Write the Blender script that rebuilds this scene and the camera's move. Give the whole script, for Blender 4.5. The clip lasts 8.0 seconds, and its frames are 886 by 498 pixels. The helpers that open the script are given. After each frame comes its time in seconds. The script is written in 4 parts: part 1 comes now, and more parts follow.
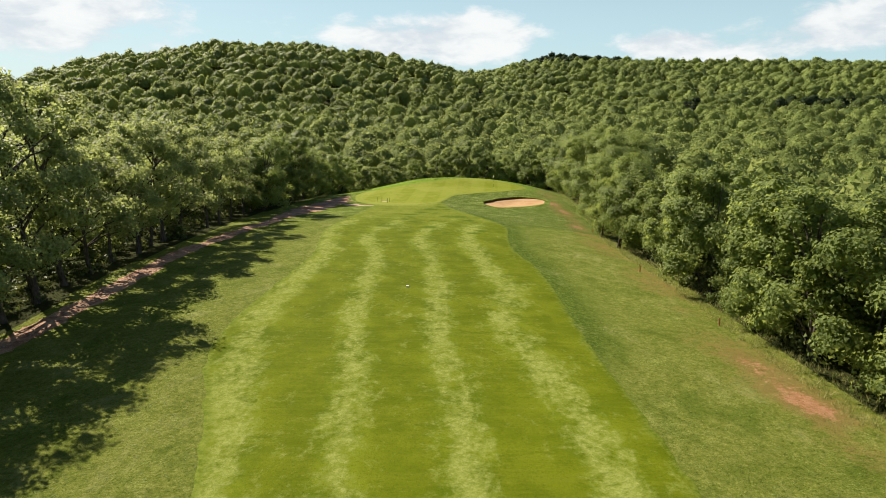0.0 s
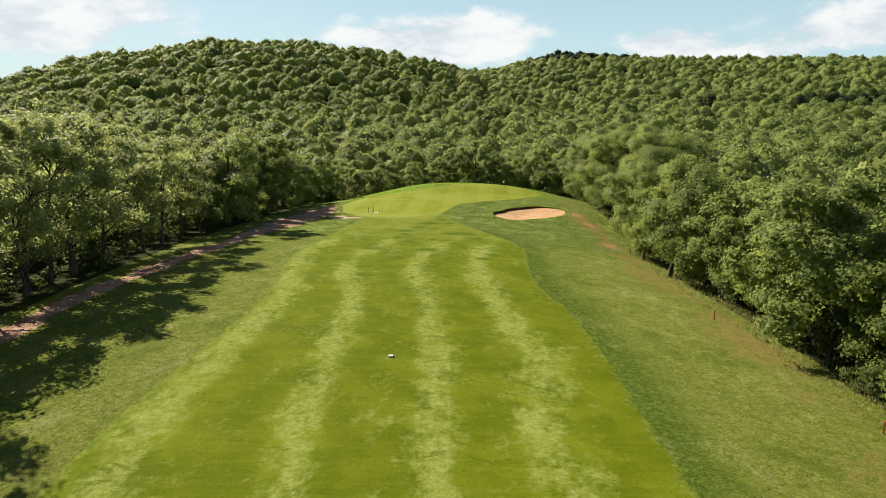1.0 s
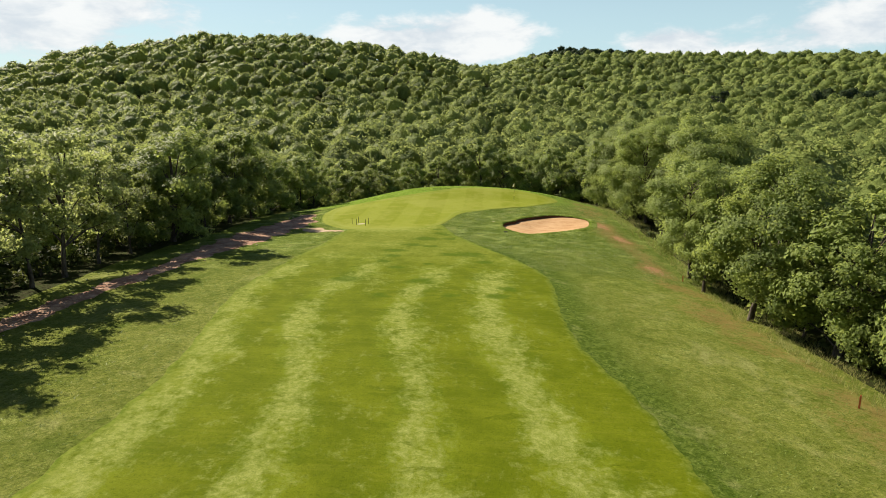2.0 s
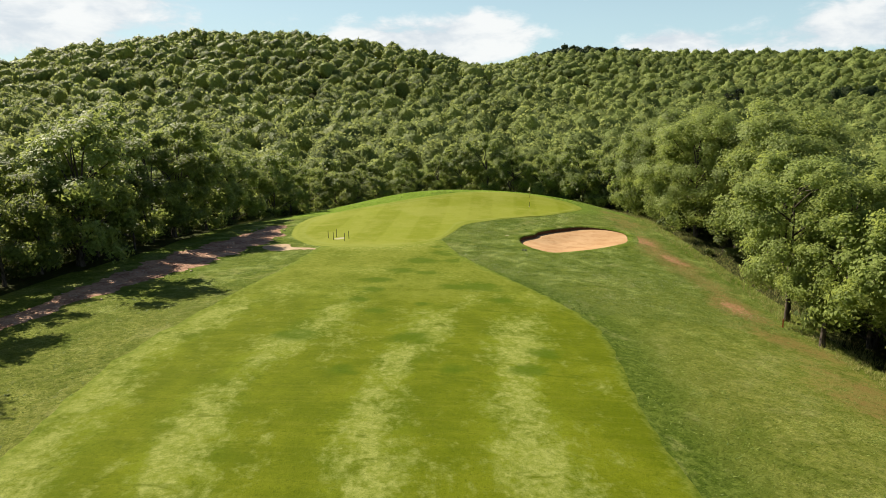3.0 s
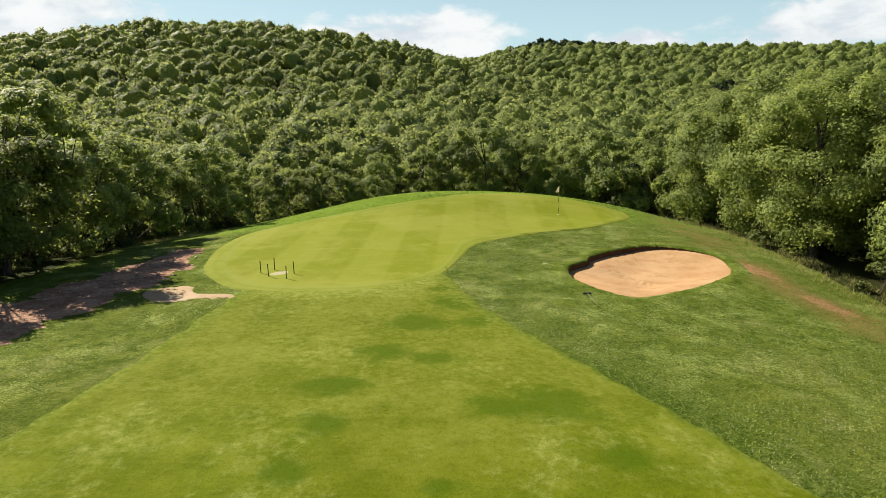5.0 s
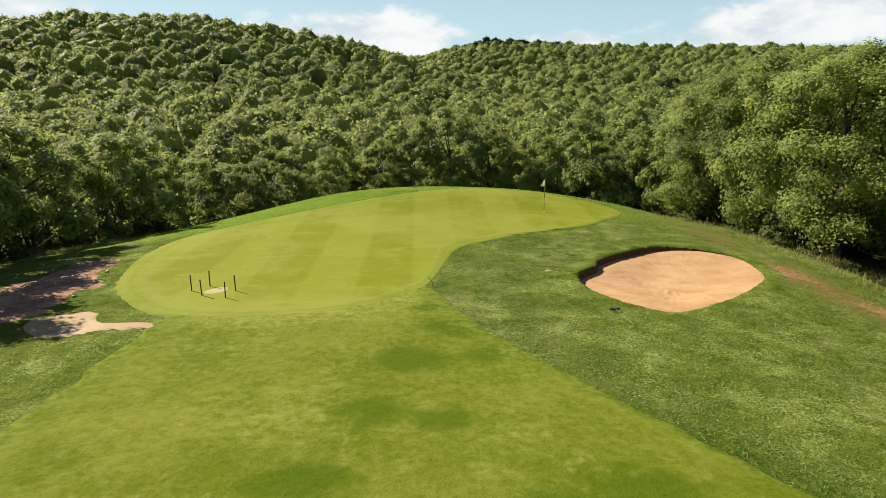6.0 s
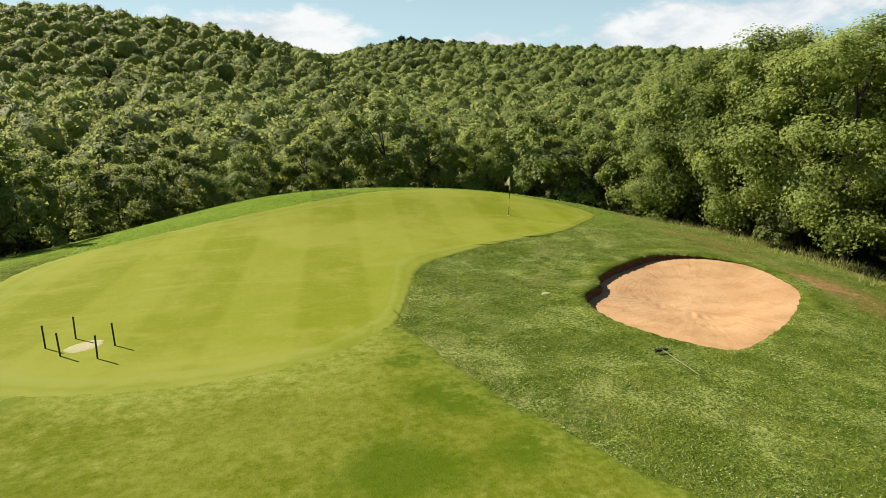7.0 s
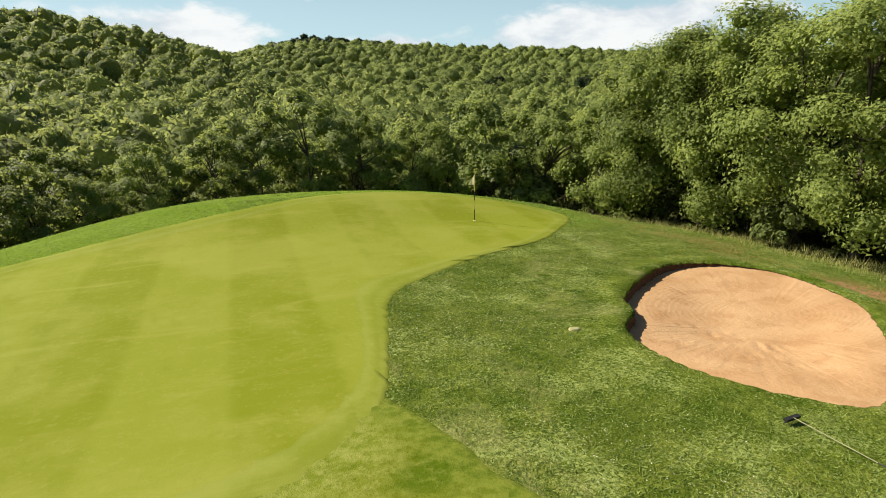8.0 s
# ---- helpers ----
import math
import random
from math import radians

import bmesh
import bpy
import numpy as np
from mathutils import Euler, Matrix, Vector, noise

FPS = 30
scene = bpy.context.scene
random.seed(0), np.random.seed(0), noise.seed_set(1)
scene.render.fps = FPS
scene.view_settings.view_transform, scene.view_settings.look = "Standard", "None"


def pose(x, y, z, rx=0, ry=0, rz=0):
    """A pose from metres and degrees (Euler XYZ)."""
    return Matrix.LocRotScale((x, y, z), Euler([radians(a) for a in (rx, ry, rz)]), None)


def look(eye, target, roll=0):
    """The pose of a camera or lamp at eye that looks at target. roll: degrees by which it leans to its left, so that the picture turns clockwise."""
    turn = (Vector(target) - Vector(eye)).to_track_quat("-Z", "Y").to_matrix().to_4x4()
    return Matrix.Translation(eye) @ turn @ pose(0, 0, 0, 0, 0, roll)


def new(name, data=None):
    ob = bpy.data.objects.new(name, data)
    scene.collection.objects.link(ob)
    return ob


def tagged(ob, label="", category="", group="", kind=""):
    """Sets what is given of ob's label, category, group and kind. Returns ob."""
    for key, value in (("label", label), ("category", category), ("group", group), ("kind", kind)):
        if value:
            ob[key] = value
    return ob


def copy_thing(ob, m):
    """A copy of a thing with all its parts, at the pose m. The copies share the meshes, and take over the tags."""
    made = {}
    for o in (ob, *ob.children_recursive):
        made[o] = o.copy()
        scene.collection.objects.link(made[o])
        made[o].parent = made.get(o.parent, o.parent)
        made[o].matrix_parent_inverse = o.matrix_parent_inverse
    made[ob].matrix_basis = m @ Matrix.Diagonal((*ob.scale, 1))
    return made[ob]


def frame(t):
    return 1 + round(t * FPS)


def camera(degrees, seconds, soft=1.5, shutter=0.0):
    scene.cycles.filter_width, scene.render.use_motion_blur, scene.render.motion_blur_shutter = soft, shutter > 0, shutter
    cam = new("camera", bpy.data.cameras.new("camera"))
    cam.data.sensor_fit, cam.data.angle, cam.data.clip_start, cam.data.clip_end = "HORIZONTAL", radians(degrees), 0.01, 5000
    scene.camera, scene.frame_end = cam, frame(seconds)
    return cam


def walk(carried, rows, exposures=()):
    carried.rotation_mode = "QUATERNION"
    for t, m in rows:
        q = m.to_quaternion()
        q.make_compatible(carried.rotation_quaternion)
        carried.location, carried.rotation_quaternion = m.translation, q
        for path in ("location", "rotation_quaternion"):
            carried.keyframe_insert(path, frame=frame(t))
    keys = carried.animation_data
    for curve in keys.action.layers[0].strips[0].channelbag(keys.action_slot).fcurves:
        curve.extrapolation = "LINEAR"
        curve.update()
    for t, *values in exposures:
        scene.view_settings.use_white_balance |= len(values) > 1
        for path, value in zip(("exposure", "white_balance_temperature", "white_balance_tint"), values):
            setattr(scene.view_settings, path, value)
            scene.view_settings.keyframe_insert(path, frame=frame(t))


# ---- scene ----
cam = camera(72.1, 8.0, soft=0.8)
PATH = [
    (0, (-0.284, 0.157, 14.97), (-0.285, 2.097, 14.485), 0.2),
    (0.5, (-0.212, 6.751, 14.533), (-0.219, 8.69, 14.045), 0.1),
    (1, (-0.152, 13.751, 13.99), (-0.165, 15.691, 13.506), 0.0),
    (1.5, (-0.114, 20.138, 13.48), (-0.128, 22.078, 12.996), 0.0),
    (1.7, (-0.108, 22.75, 13.298), (-0.122, 24.689, 12.808), 0.0),
    (2.8, (-0.14, 37.347, 11.362), (-0.156, 39.289, 10.883), 0.0),
    (3, (-0.2, 39.851, 11.179), (-0.216, 41.792, 10.696), -0.0),
    (3.5, (-0.513, 45.614, 10.628), (-0.526, 47.555, 10.146), -0.0),
    (4, (-0.877, 50.96, 9.96), (-0.882, 52.901, 9.48), -0.1),
    (4.5, (-1.236, 54.864, 9.287), (-1.214, 56.805, 8.805), -0.1),
    (4.7, (-1.471, 56.198, 9.118), (-1.431, 58.137, 8.629), -0.1),
    (5.8, (-2.795, 62.781, 7.604), (-2.593, 64.711, 7.122), 0.0),
    (6, (-3.026, 64.067, 7.497), (-2.781, 65.991, 7.01), 0.1),
    (6.5, (-3.456, 67.279, 7.044), (-3.097, 69.185, 6.558), 0.2),
    (7, (-3.717, 70.666, 6.551), (-3.211, 72.539, 6.068), 0.3),
    (7.5, (-3.816, 73.777, 6.107), (-3.174, 75.609, 5.625), 0.4),
    (8, (-3.997, 76.781, 5.756), (-3.217, 78.559, 5.276), 0.0),
]
walk(cam, [(t, look(eye, target, roll)) for t, eye, target, roll in PATH])

# ---- world, sun, exposure ----
SUN = Vector((-0.58, 0.525, 0.625)).normalized()  # towards the sun
sun = new("sun", bpy.data.lights.new("sun", "SUN"))
sun.data.energy, sun.data.angle, sun.data.color = 4.8, radians(0.55), (1.0, 0.885, 0.71)
sun.matrix_world = look(SUN * 300, (0, 0, 0))
scene.view_settings.exposure = 1.12

world = bpy.data.worlds.new("sky")
scene.world = world
world.use_nodes = True


class Nodes:
    """A short hand for node trees."""

    def __init__(self, tree):
        self.tree = tree
        tree.nodes.clear()

    def add(self, kind, inputs=None, operation="", interpolation="", blend="", attribute=""):
        n = self.tree.nodes.new(kind)
        if operation:
            n.operation = operation
        if interpolation:
            n.interpolation_type = interpolation
        if blend:
            n.data_type, n.blend_type = "RGBA", blend
        if attribute:
            n.attribute_name = attribute
        for k, v in (inputs or {}).items():
            if isinstance(v, bpy.types.NodeSocket):
                self.tree.links.new(v, n.inputs[k])
            else:
                n.inputs[k].default_value = v
        return n

    def math(self, op, a, b=0.0):
        return self.add("ShaderNodeMath", {0: a, 1: b}, operation=op).outputs[0]

    def noise(self, vec, scale, detail=4.0, rough=0.55, dist=0.0):
        return self.add("ShaderNodeTexNoise", {"Vector": vec, "Scale": scale, "Detail": detail, "Roughness": rough, "Distortion": dist}).outputs["Fac"]

    def step(self, v, lo, hi, to0=0.0, to1=1.0):
        return self.add("ShaderNodeMapRange", {"Value": v, "From Min": lo, "From Max": hi, "To Min": to0, "To Max": to1}, interpolation="SMOOTHSTEP").outputs[0]

    def mix(self, f, a, b, blend="MIX"):
        n = self.add("ShaderNodeMix", {0: f}, blend=blend)
        for i, v in ((6, a), (7, b)):
            if isinstance(v, bpy.types.NodeSocket):
                self.tree.links.new(v, n.inputs[i])
            else:
                n.inputs[i].default_value = (*v, 1)
        return n.outputs[2]

    def place(self, sx=1.0, sy=1.0, sz=1.0, rz=0.0):
        c = self.add("ShaderNodeTexCoord").outputs["Object"]
        return self.add("ShaderNodeMapping", {"Vector": c, "Scale": (sx, sy, sz), "Rotation": (0, 0, rz)}).outputs[0]


w = Nodes(world.node_tree)
sky = w.add("ShaderNodeTexSky")
sky.sky_type, sky.sun_disc, sky.sun_elevation, sky.sun_rotation = "NISHITA", False, math.asin(SUN.z), math.atan2(SUN.x, SUN.y) % math.tau
sky.altitude, sky.air_density, sky.dust_density, sky.ozone_density = 300, 1.0, 0.8, 1.2
vec = w.add("ShaderNodeTexCoord").outputs["Generated"]
way = w.add("ShaderNodeSeparateXYZ", {0: vec})
height = way.outputs["Z"]
turn = w.math("ARCTAN2", way.outputs["X"], way.outputs["Y"])
flat = w.add("ShaderNodeMapping", {"Vector": vec, "Scale": (1.0, 1.0, 2.4), "Location": (0.35, 0.1, 0.0)}).outputs[0]
big = w.noise(flat, 5.5, 7.0, 0.58, 0.3)
fine = w.noise(flat, 17.0, 6.0, 0.6, 0.3)


def bank(az, el, wide, tall, lean=0.0):
    """A cloud bank: 1 in its middle, 0 at its rim."""
    a = w.math("DIVIDE", w.math("SUBTRACT", turn, az), wide)
    e = w.math("DIVIDE", w.math("SUBTRACT", w.math("SUBTRACT", height, el), w.math("MULTIPLY", a, lean)), tall)
    return w.math("SUBTRACT", 1.0, w.math("SQRT", w.math("ADD", w.math("MULTIPLY", a, a), w.math("MULTIPLY", e, e))))


banks = bank(-0.62, 0.11, 0.36, 0.10, 0.01)
for b in (bank(-0.02, 0.085, 0.20, 0.048), bank(0.34, 0.075, 0.10, 0.03), bank(0.66, 0.105, 0.36, 0.05, 0.05), bank(-1.5, 0.2, 0.5, 0.12), bank(1.6, 0.2, 0.45, 0.1), bank(0.21, 0.165, 0.03, 0.025), bank(-0.25, 0.165, 0.10, 0.012)):
    banks = w.math("MAXIMUM", banks, b)
field = w.math("ADD", w.math("MULTIPLY", banks, 0.35), w.math("ADD", w.math("MULTIPLY", big, 0.7), w.math("MULTIPLY", fine, 0.3)))
high = w.step(height, 0.22, 0.6, 0.0, 0.05)
cover = w.step(w.math("ADD", field, high), 0.53, 0.68)
shade = w.mix(w.step(w.math("ADD", w.math("MULTIPLY", big, 0.5), w.math("MULTIPLY", fine, 0.5)), 0.38, 0.60), (7.8, 8.5, 9.2), (11.0, 11.1, 11.0))
base = w.mix(w.step(height, 0.02, 0.42, 0.75, 0.0), sky.outputs[0], (6.9, 9.7, 10.6))
out = w.mix(w.math("MULTIPLY", cover, 0.92), base, shade)
bg = w.add("ShaderNodeBackground", {"Color": out, "Strength": 0.0405})
w.add("ShaderNodeOutputWorld", {"Surface": bg.outputs[0]})

# ---- plan of the ground ----
XK = np.array([-24, -14, -4, 6, 14, 20], float)
YK = np.array([10, 30, 45, 58, 70, 80, 90, 100, 108, 118], float)
NEAR = np.array([
    [2.97, 3.02, 3.07, 3.07, 2.97, 2.83],
    [2.83, 2.83, 2.66, 2.41, 2.1, 1.76],
    [2.73, 2.68, 2.43, 1.83, 1.39, 0.84],
    [2.17, 2.06, 1.9, 1.51, 0.75, -0.12],
    [1.46, 1.33, 1.16, 0.82, 0.07, -0.91],
    [0.66, 0.49, 0.47, 0.32, -0.22, -1.18],
    [-0.06, 0.04, 0.2, 0.22, -0.04, -0.64],
    [-1.6, -0.35, 0.42, 0.42, 0.02, -0.85],
    [-3.4, -1.3, 0.85, 0.95, -0.15, -1.9],
    [-5.5, -4.8, -2.4, -2.2, -3.2, -4.6],
])


def hermite(k, v):
    """Weights of the knots k at the places v, for a smooth curve through the knots."""
    v = np.clip(v, k[0], k[-1])
    i = np.clip(np.searchsorted(k, v, side="right") - 1, 0, len(k) - 2)
    h = k[i + 1] - k[i]
    s = (v - k[i]) / h
    wts = np.zeros((len(v), len(k)))
    r = np.arange(len(v))
    wts[r, i] += 2 * s**3 - 3 * s**2 + 1
    wts[r, i + 1] += 3 * s**2 - 2 * s**3
    for j, c in ((i, s**3 - 2 * s**2 + s), (i + 1, s**3 - s**2)):
        a, b = np.maximum(j - 1, 0), np.minimum(j + 1, len(k) - 1)
        wts[r, b] += c * h / (k[b] - k[a])
        wts[r, a] -= c * h / (k[b] - k[a])
    return wts


def smooth(lo, hi, v):
    s = np.clip((v - lo) / (hi - lo), 0, 1)
    return s * s * (3 - 2 * s)


def ripple(x, y, size, seed=0):
    """A cheap smooth unevenness, about -1 to 1."""
    a, b = x / size + seed * 1.7, y / size - seed * 2.3
    return (np.sin(a * 1.3 + 1.1 * np.sin(b * 0.9)) + np.sin(b * 1.7 + 1.3 * np.sin(a * 1.1 + 2)) + np.sin((a + b) * 2.3)) / 3


def curve(xs, vs, v):
    xs, vs = np.array(xs, float), np.array(vs, float)
    return hermite(xs, np.atleast_1d(v)) @ vs


def far_height(x, y):
    """Valley behind the green, a round hill, a long ridge and the distance."""
    valley = -8.0 + 3.5 * smooth(-40, -160, x) + 2.0 * smooth(60, 160, x) + 0.8 * ripple(x, y, 30)
    top1 = curve([-456, -337, -285, -241, -161, -128, -101, -76, -43, -10, 33, 98], [-6, -6, 6, 26.5, 41.5, 41, 42, 39.5, 35, 29.5, 18.5, -6], x)
    s1 = np.where(y < 440, 140.0, 150.0)
    hill = -6 + (top1 + 6) * np.exp(-(((y - 440) / s1) ** 2))
    top2 = curve([-120, 0, 42, 65, 98, 131, 165, 230, 300, 380, 560, 900], [16, 27, 31, 37, 43, 43, 39, 37.5, 36, 34, 38, 34], x)
    mid = 600 - 0.38 * np.clip(x - 120, 0, 320)
    s2 = np.where(y < mid, 225.0, 300.0)
    ridge = -6 + (top2 + 6) * np.exp(-(((y - mid) / s2) ** 2))
    r = np.hypot(x, y)
    away = -20 + 78 * smooth(1200, 2300, r) + 8 * ripple(x, y, 240)
    hills = np.maximum(np.maximum(hill, ridge), valley - 4) + 1.3 * ripple(x, y, 38, 2) * smooth(200, 320, y)
    base = np.where(r > 900, np.maximum(away, hills), hills)
    return np.maximum(base, valley - 60 * smooth(600, 1100, r))


def ground(x, y):
    x, y = np.asarray(x, float), np.asarray(y, float)
    shape = x.shape
    x, y = x.ravel(), y.ravel()
    z = np.einsum("ij,ji->i", hermite(YK, y) @ NEAR, hermite(XK, x).T)
    z = z - 0.05 * np.clip(x - 20, 0, 30)
    z = z + 0.10 * smooth(18, 26, np.abs(x + 2)) * ripple(x, y, 3.0)
    f = far_height(x, y)
    away = np.maximum.reduce([(-24 - x) / 70, (x - 24) / 45, (y - 116) / 26, (8 - y) / 120])
    k = smooth(0, 1, away)
    return (z * (1 - k) + f * k).reshape(shape)


def ground1(x, y):
    return float(ground(np.array([x]), np.array([y]))[0])


def closed(points, n):
    """A smooth closed outline through the points, n places along it."""
    p = np.array(points, float)
    m = len(p)
    t = np.linspace(0, m, n, endpoint=False)
    i = t.astype(int)
    s = (t - i)[:, None]
    a, b, c, d = p[(i - 1) % m], p[i % m], p[(i + 1) % m], p[(i + 2) % m]
    return b + 0.5 * s * (c - a + s * (2 * a - 5 * b + 4 * c - d + s * (3 * (b - c) + d - a)))


def inside(outline, x, y):
    """Even-odd test of many places against an outline."""
    res = np.zeros(x.shape, bool)
    q = np.roll(outline, -1, axis=0)
    for (x0, y0), (x1, y1) in zip(outline, q):
        cross = (y0 > y) != (y1 > y)
        res ^= cross & (x < (x1 - x0) * (y - y0) / (y1 - y0 + 1e-12) + x0)
    return res


GREEN = closed([(12.9, 100.4), (9.4, 97.1), (5.8, 95.5), (3.1, 94), (1.4, 92.6), (0.5, 90.4), (-0.6, 87.2), (-1.9, 85.4), (-3.6, 84.3), (-6, 83.8), (-8.5, 84.0), (-10.4, 84.8), (-12, 86.6), (-13, 88.5), (-13.7, 91.5), (-13.9, 95), (-13.2, 98.5), (-10.5, 101.3), (-6, 103), (-1.5, 104.5), (1.7, 105.8), (5.5, 106.6), (9.5, 106.2), (12.4, 104.4), (13.6, 102.2)], 520)
GREEN = GREEN + 0.07 * np.column_stack([ripple(GREEN[:, 0], GREEN[:, 1], 0.22), ripple(GREEN[:, 0], GREEN[:, 1], 0.19, 3)])
GREEN_MID = (-1.6, 96.0)
BUNKER = closed([(5.45, 86.7), (5.9, 88.0), (6.9, 88.9), (7.5, 90.0), (9.4, 91.4), (11.4, 92.4), (13.4, 92.2), (14.8, 90.9), (14.7, 89.1), (13.9, 87.2), (11.4, 85.0), (9.6, 83.85), (7.6, 82.95), (6.4, 83.8), (5.6, 85.3)], 420)
BUNKER = BUNKER + 0.05 * np.column_stack([ripple(BUNKER[:, 0], BUNKER[:, 1], 0.12), ripple(BUNKER[:, 0], BUNKER[:, 1], 0.10, 3)])
BUNKER_MID = (10.2, 87.8)
CLEARING = closed([(-23.5, -30), (-23.5, 20), (-23.6, 45), (-23, 60), (-22.6, 72), (-21.4, 84), (-21, 93), (-21, 99.5), (-19.2, 107.5), (-13.3, 115.3), (-4, 120), (5.2, 120.5), (13, 116.5), (18.6, 109.5), (20.2, 101), (19.8, 90), (20.3, 82), (20.2, 76), (19, 68), (18.3, 60), (18.2, 46), (17.8, 34), (17.8, 22), (18, 0), (18, -30)], 240)


def fair_left(y):
    return curve([-10, 5, 16, 22, 27, 32, 39, 48, 60, 68, 75, 82, 87], [-5, -6, -8.0, -9.8, -11.6, -12.1, -11.6, -11.0, -12.3, -11.6, -10.8, -10.2, -9.4], y)


def fair_right(y):
    return curve([-10, 17, 22, 28, 35, 41, 48, 52, 57, 62, 66, 69, 72, 75, 78, 82, 85, 87, 88.5], [7.9, 7.9, 7.8, 7.5, 7.4, 7.5, 7.1, 6.2, 6.0, 6.5, 6.6, 5.9, 4.7, 3.4, 2.1, 0.5, -0.2, -0.75, -1.4], y)


PALE = [
    # middle lines of the pale mown strips: y, x, half width, far end
    ([18, 24, 30, 36, 46, 51, 57, 62, 66, 70], [-7.6, -9.2, -10.3, -10.7, -10.0, -10.4, -11.3, -11.6, -10.7, -9.9], 0.95, 69.5),
    ([16, 22, 28, 34, 45, 50, 55, 58, 61, 64, 68], [-3.6, -4.2, -4.6, -5.5, -5.4, -6.2, -7.3, -7.5, -7.0, -6.1, -5.4], 0.80, 69.0),
    ([16, 23, 29, 34, 42, 48, 53, 57, 61, 64, 68], [0.6, 0.4, -0.4, -0.6, -0.8, -1.3, -2.2, -2.4, -1.9, -1.1, -0.7], 0.85, 68.0),
    ([18, 24, 29, 33, 38, 41, 45, 50, 55, 59, 63, 68], [5.5, 4.9, 3.9, 3.3, 4.1, 4.1, 3.5, 2.7, 2.1, 2.2, 2.6, 3.4], 0.95, 67.5),
]


def path_mid(y):
    return curve([-10, 28, 38, 47, 56, 67, 76, 82, 88, 94], [-23, -22.2, -21.7, -21.6, -20.6, -19.0, -18.1, -17.3, -15.9, -15.6], y)


# ---- materials ----
def material(name):
    m = bpy.data.materials.new(name)
    m.use_nodes = True
    return m, Nodes(m.node_tree)


def finish(n, color, rough=0.8, bump=None, strength=0.3, distance=0.05, metal=0.0, spec=0.3):
    ins = {"Base Color": color if isinstance(color, bpy.types.NodeSocket) else (*color, 1), "Roughness": rough, "Metallic": metal, "Specular IOR Level": spec}
    if bump is not None:
        ins["Normal"] = n.add("ShaderNodeBump", {"Height": bump, "Strength": strength, "Distance": distance}).outputs[0]
    p = n.add("ShaderNodeBsdfPrincipled", ins)
    n.add("ShaderNodeOutputMaterial", {"Surface": p.outputs[0]})


def attr(n, name):
    return n.add("ShaderNodeAttribute", attribute=name).outputs["Fac"]


def mat_ground():
    m, n = material("rough_ground")
    c = n.place()
    wide, mid, fine, grain = n.noise(c, 0.12, 3), n.noise(c, 1.35, 6, 0.76), n.noise(c, 3.6, 6, 0.8), n.noise(c, 26, 3, 0.8)
    grass = n.mix(n.step(mid, 0.37, 0.63), (0.064, 0.112, 0.008), (0.195, 0.242, 0.038))
    grass = n.mix(n.step(wide, 0.4, 0.65, 0, 0.36), grass, (0.175, 0.195, 0.035))
    grass = n.mix(n.step(fine, 0.52, 0.75, 0, 0.8), grass, (0.28, 0.30, 0.09))
    grass = n.mix(n.step(grain, 0.56, 0.36, 0, 0.85), grass, (0.038, 0.075, 0.005))
    grass = n.mix(n.step(n.noise(c, 0.30, 4, 0.6), 0.52, 0.66, 0, 0.4), grass, (0.050, 0.092, 0.006))
    clover = n.math("ADD", n.step(n.add("ShaderNodeSeparateXYZ", {0: c}).outputs[1], 60.0, 82.0, -0.05, 0.015), n.noise(c, 15, 3, 0.7))
    clover = n.math("ADD", clover, n.math("MULTIPLY", n.math("SUBTRACT", n.noise(c, 0.55, 4, 0.65), 0.5), 0.9))
    grass = n.mix(n.step(clover, 0.56, 0.66, 0, 0.75), grass, (0.31, 0.38, 0.115))
    y = n.add("ShaderNodeSeparateXYZ", {0: c}).outputs[1]
    olive = n.mix(n.step(fine, 0.36, 0.66), (0.140, 0.160, 0.024), (0.285, 0.292, 0.078))
    grass = n.mix(n.step(n.math("ADD", y, n.math("MULTIPLY", wide, 14.0)), 88.0, 66.0, 0, 0.5), grass, olive)
    deep = n.math("ADD", attr(n, "deep"), n.math("MULTIPLY", n.math("SUBTRACT", n.math("ADD", mid, fine), 1.0), 0.7))
    grass = n.mix(n.step(deep, 0.22, 0.72, 0, 0.8), grass, n.mix(n.step(fine, 0.4, 0.65), (0.040, 0.080, 0.006), (0.115, 0.165, 0.024)))
    patchy = n.noise(n.place(1.0, 0.7, 1.0), 0.42, 6, 0.72, 0.5)
    grass = n.mix(n.step(patchy, 0.52, 0.72, 0, 0.65), grass, n.mix(fine, (0.23, 0.25, 0.075), (0.34, 0.34, 0.14)))
    grass = n.mix(n.step(patchy, 0.49, 0.34, 0, 0.7), grass, (0.085, 0.125, 0.014))
    apron = n.math("ADD", y, n.math("MULTIPLY", mid, 4.0))
    grass = n.mix(n.step(apron, 99.0, 104.0, 0, 0.75), grass, n.mix(fine, (0.105, 0.200, 0.010), (0.220, 0.320, 0.036)))
    tuft = n.noise(c, 8.5, 3, 0.85)
    grass = n.mix(n.step(tuft, 0.50, 0.30, 0, 0.8), grass, n.mix(1.0, grass, (0.38, 0.46, 0.32), "MULTIPLY"))
    grass = n.mix(n.step(tuft, 0.56, 0.74, 0, 0.7), grass, n.mix(1.0, grass, (1.65, 1.55, 1.9), "MULTIPLY"))
    soil = n.mix(n.step(fine, 0.35, 0.7), (0.325, 0.160, 0.080), (0.44, 0.26, 0.15))
    soil = n.mix(n.step(grain, 0.4, 0.7, 0, 0.5), soil, (0.24, 0.13, 0.07))
    dry = n.mix(n.step(fine, 0.4, 0.65), (0.23, 0.145, 0.055), (0.19, 0.175, 0.05))
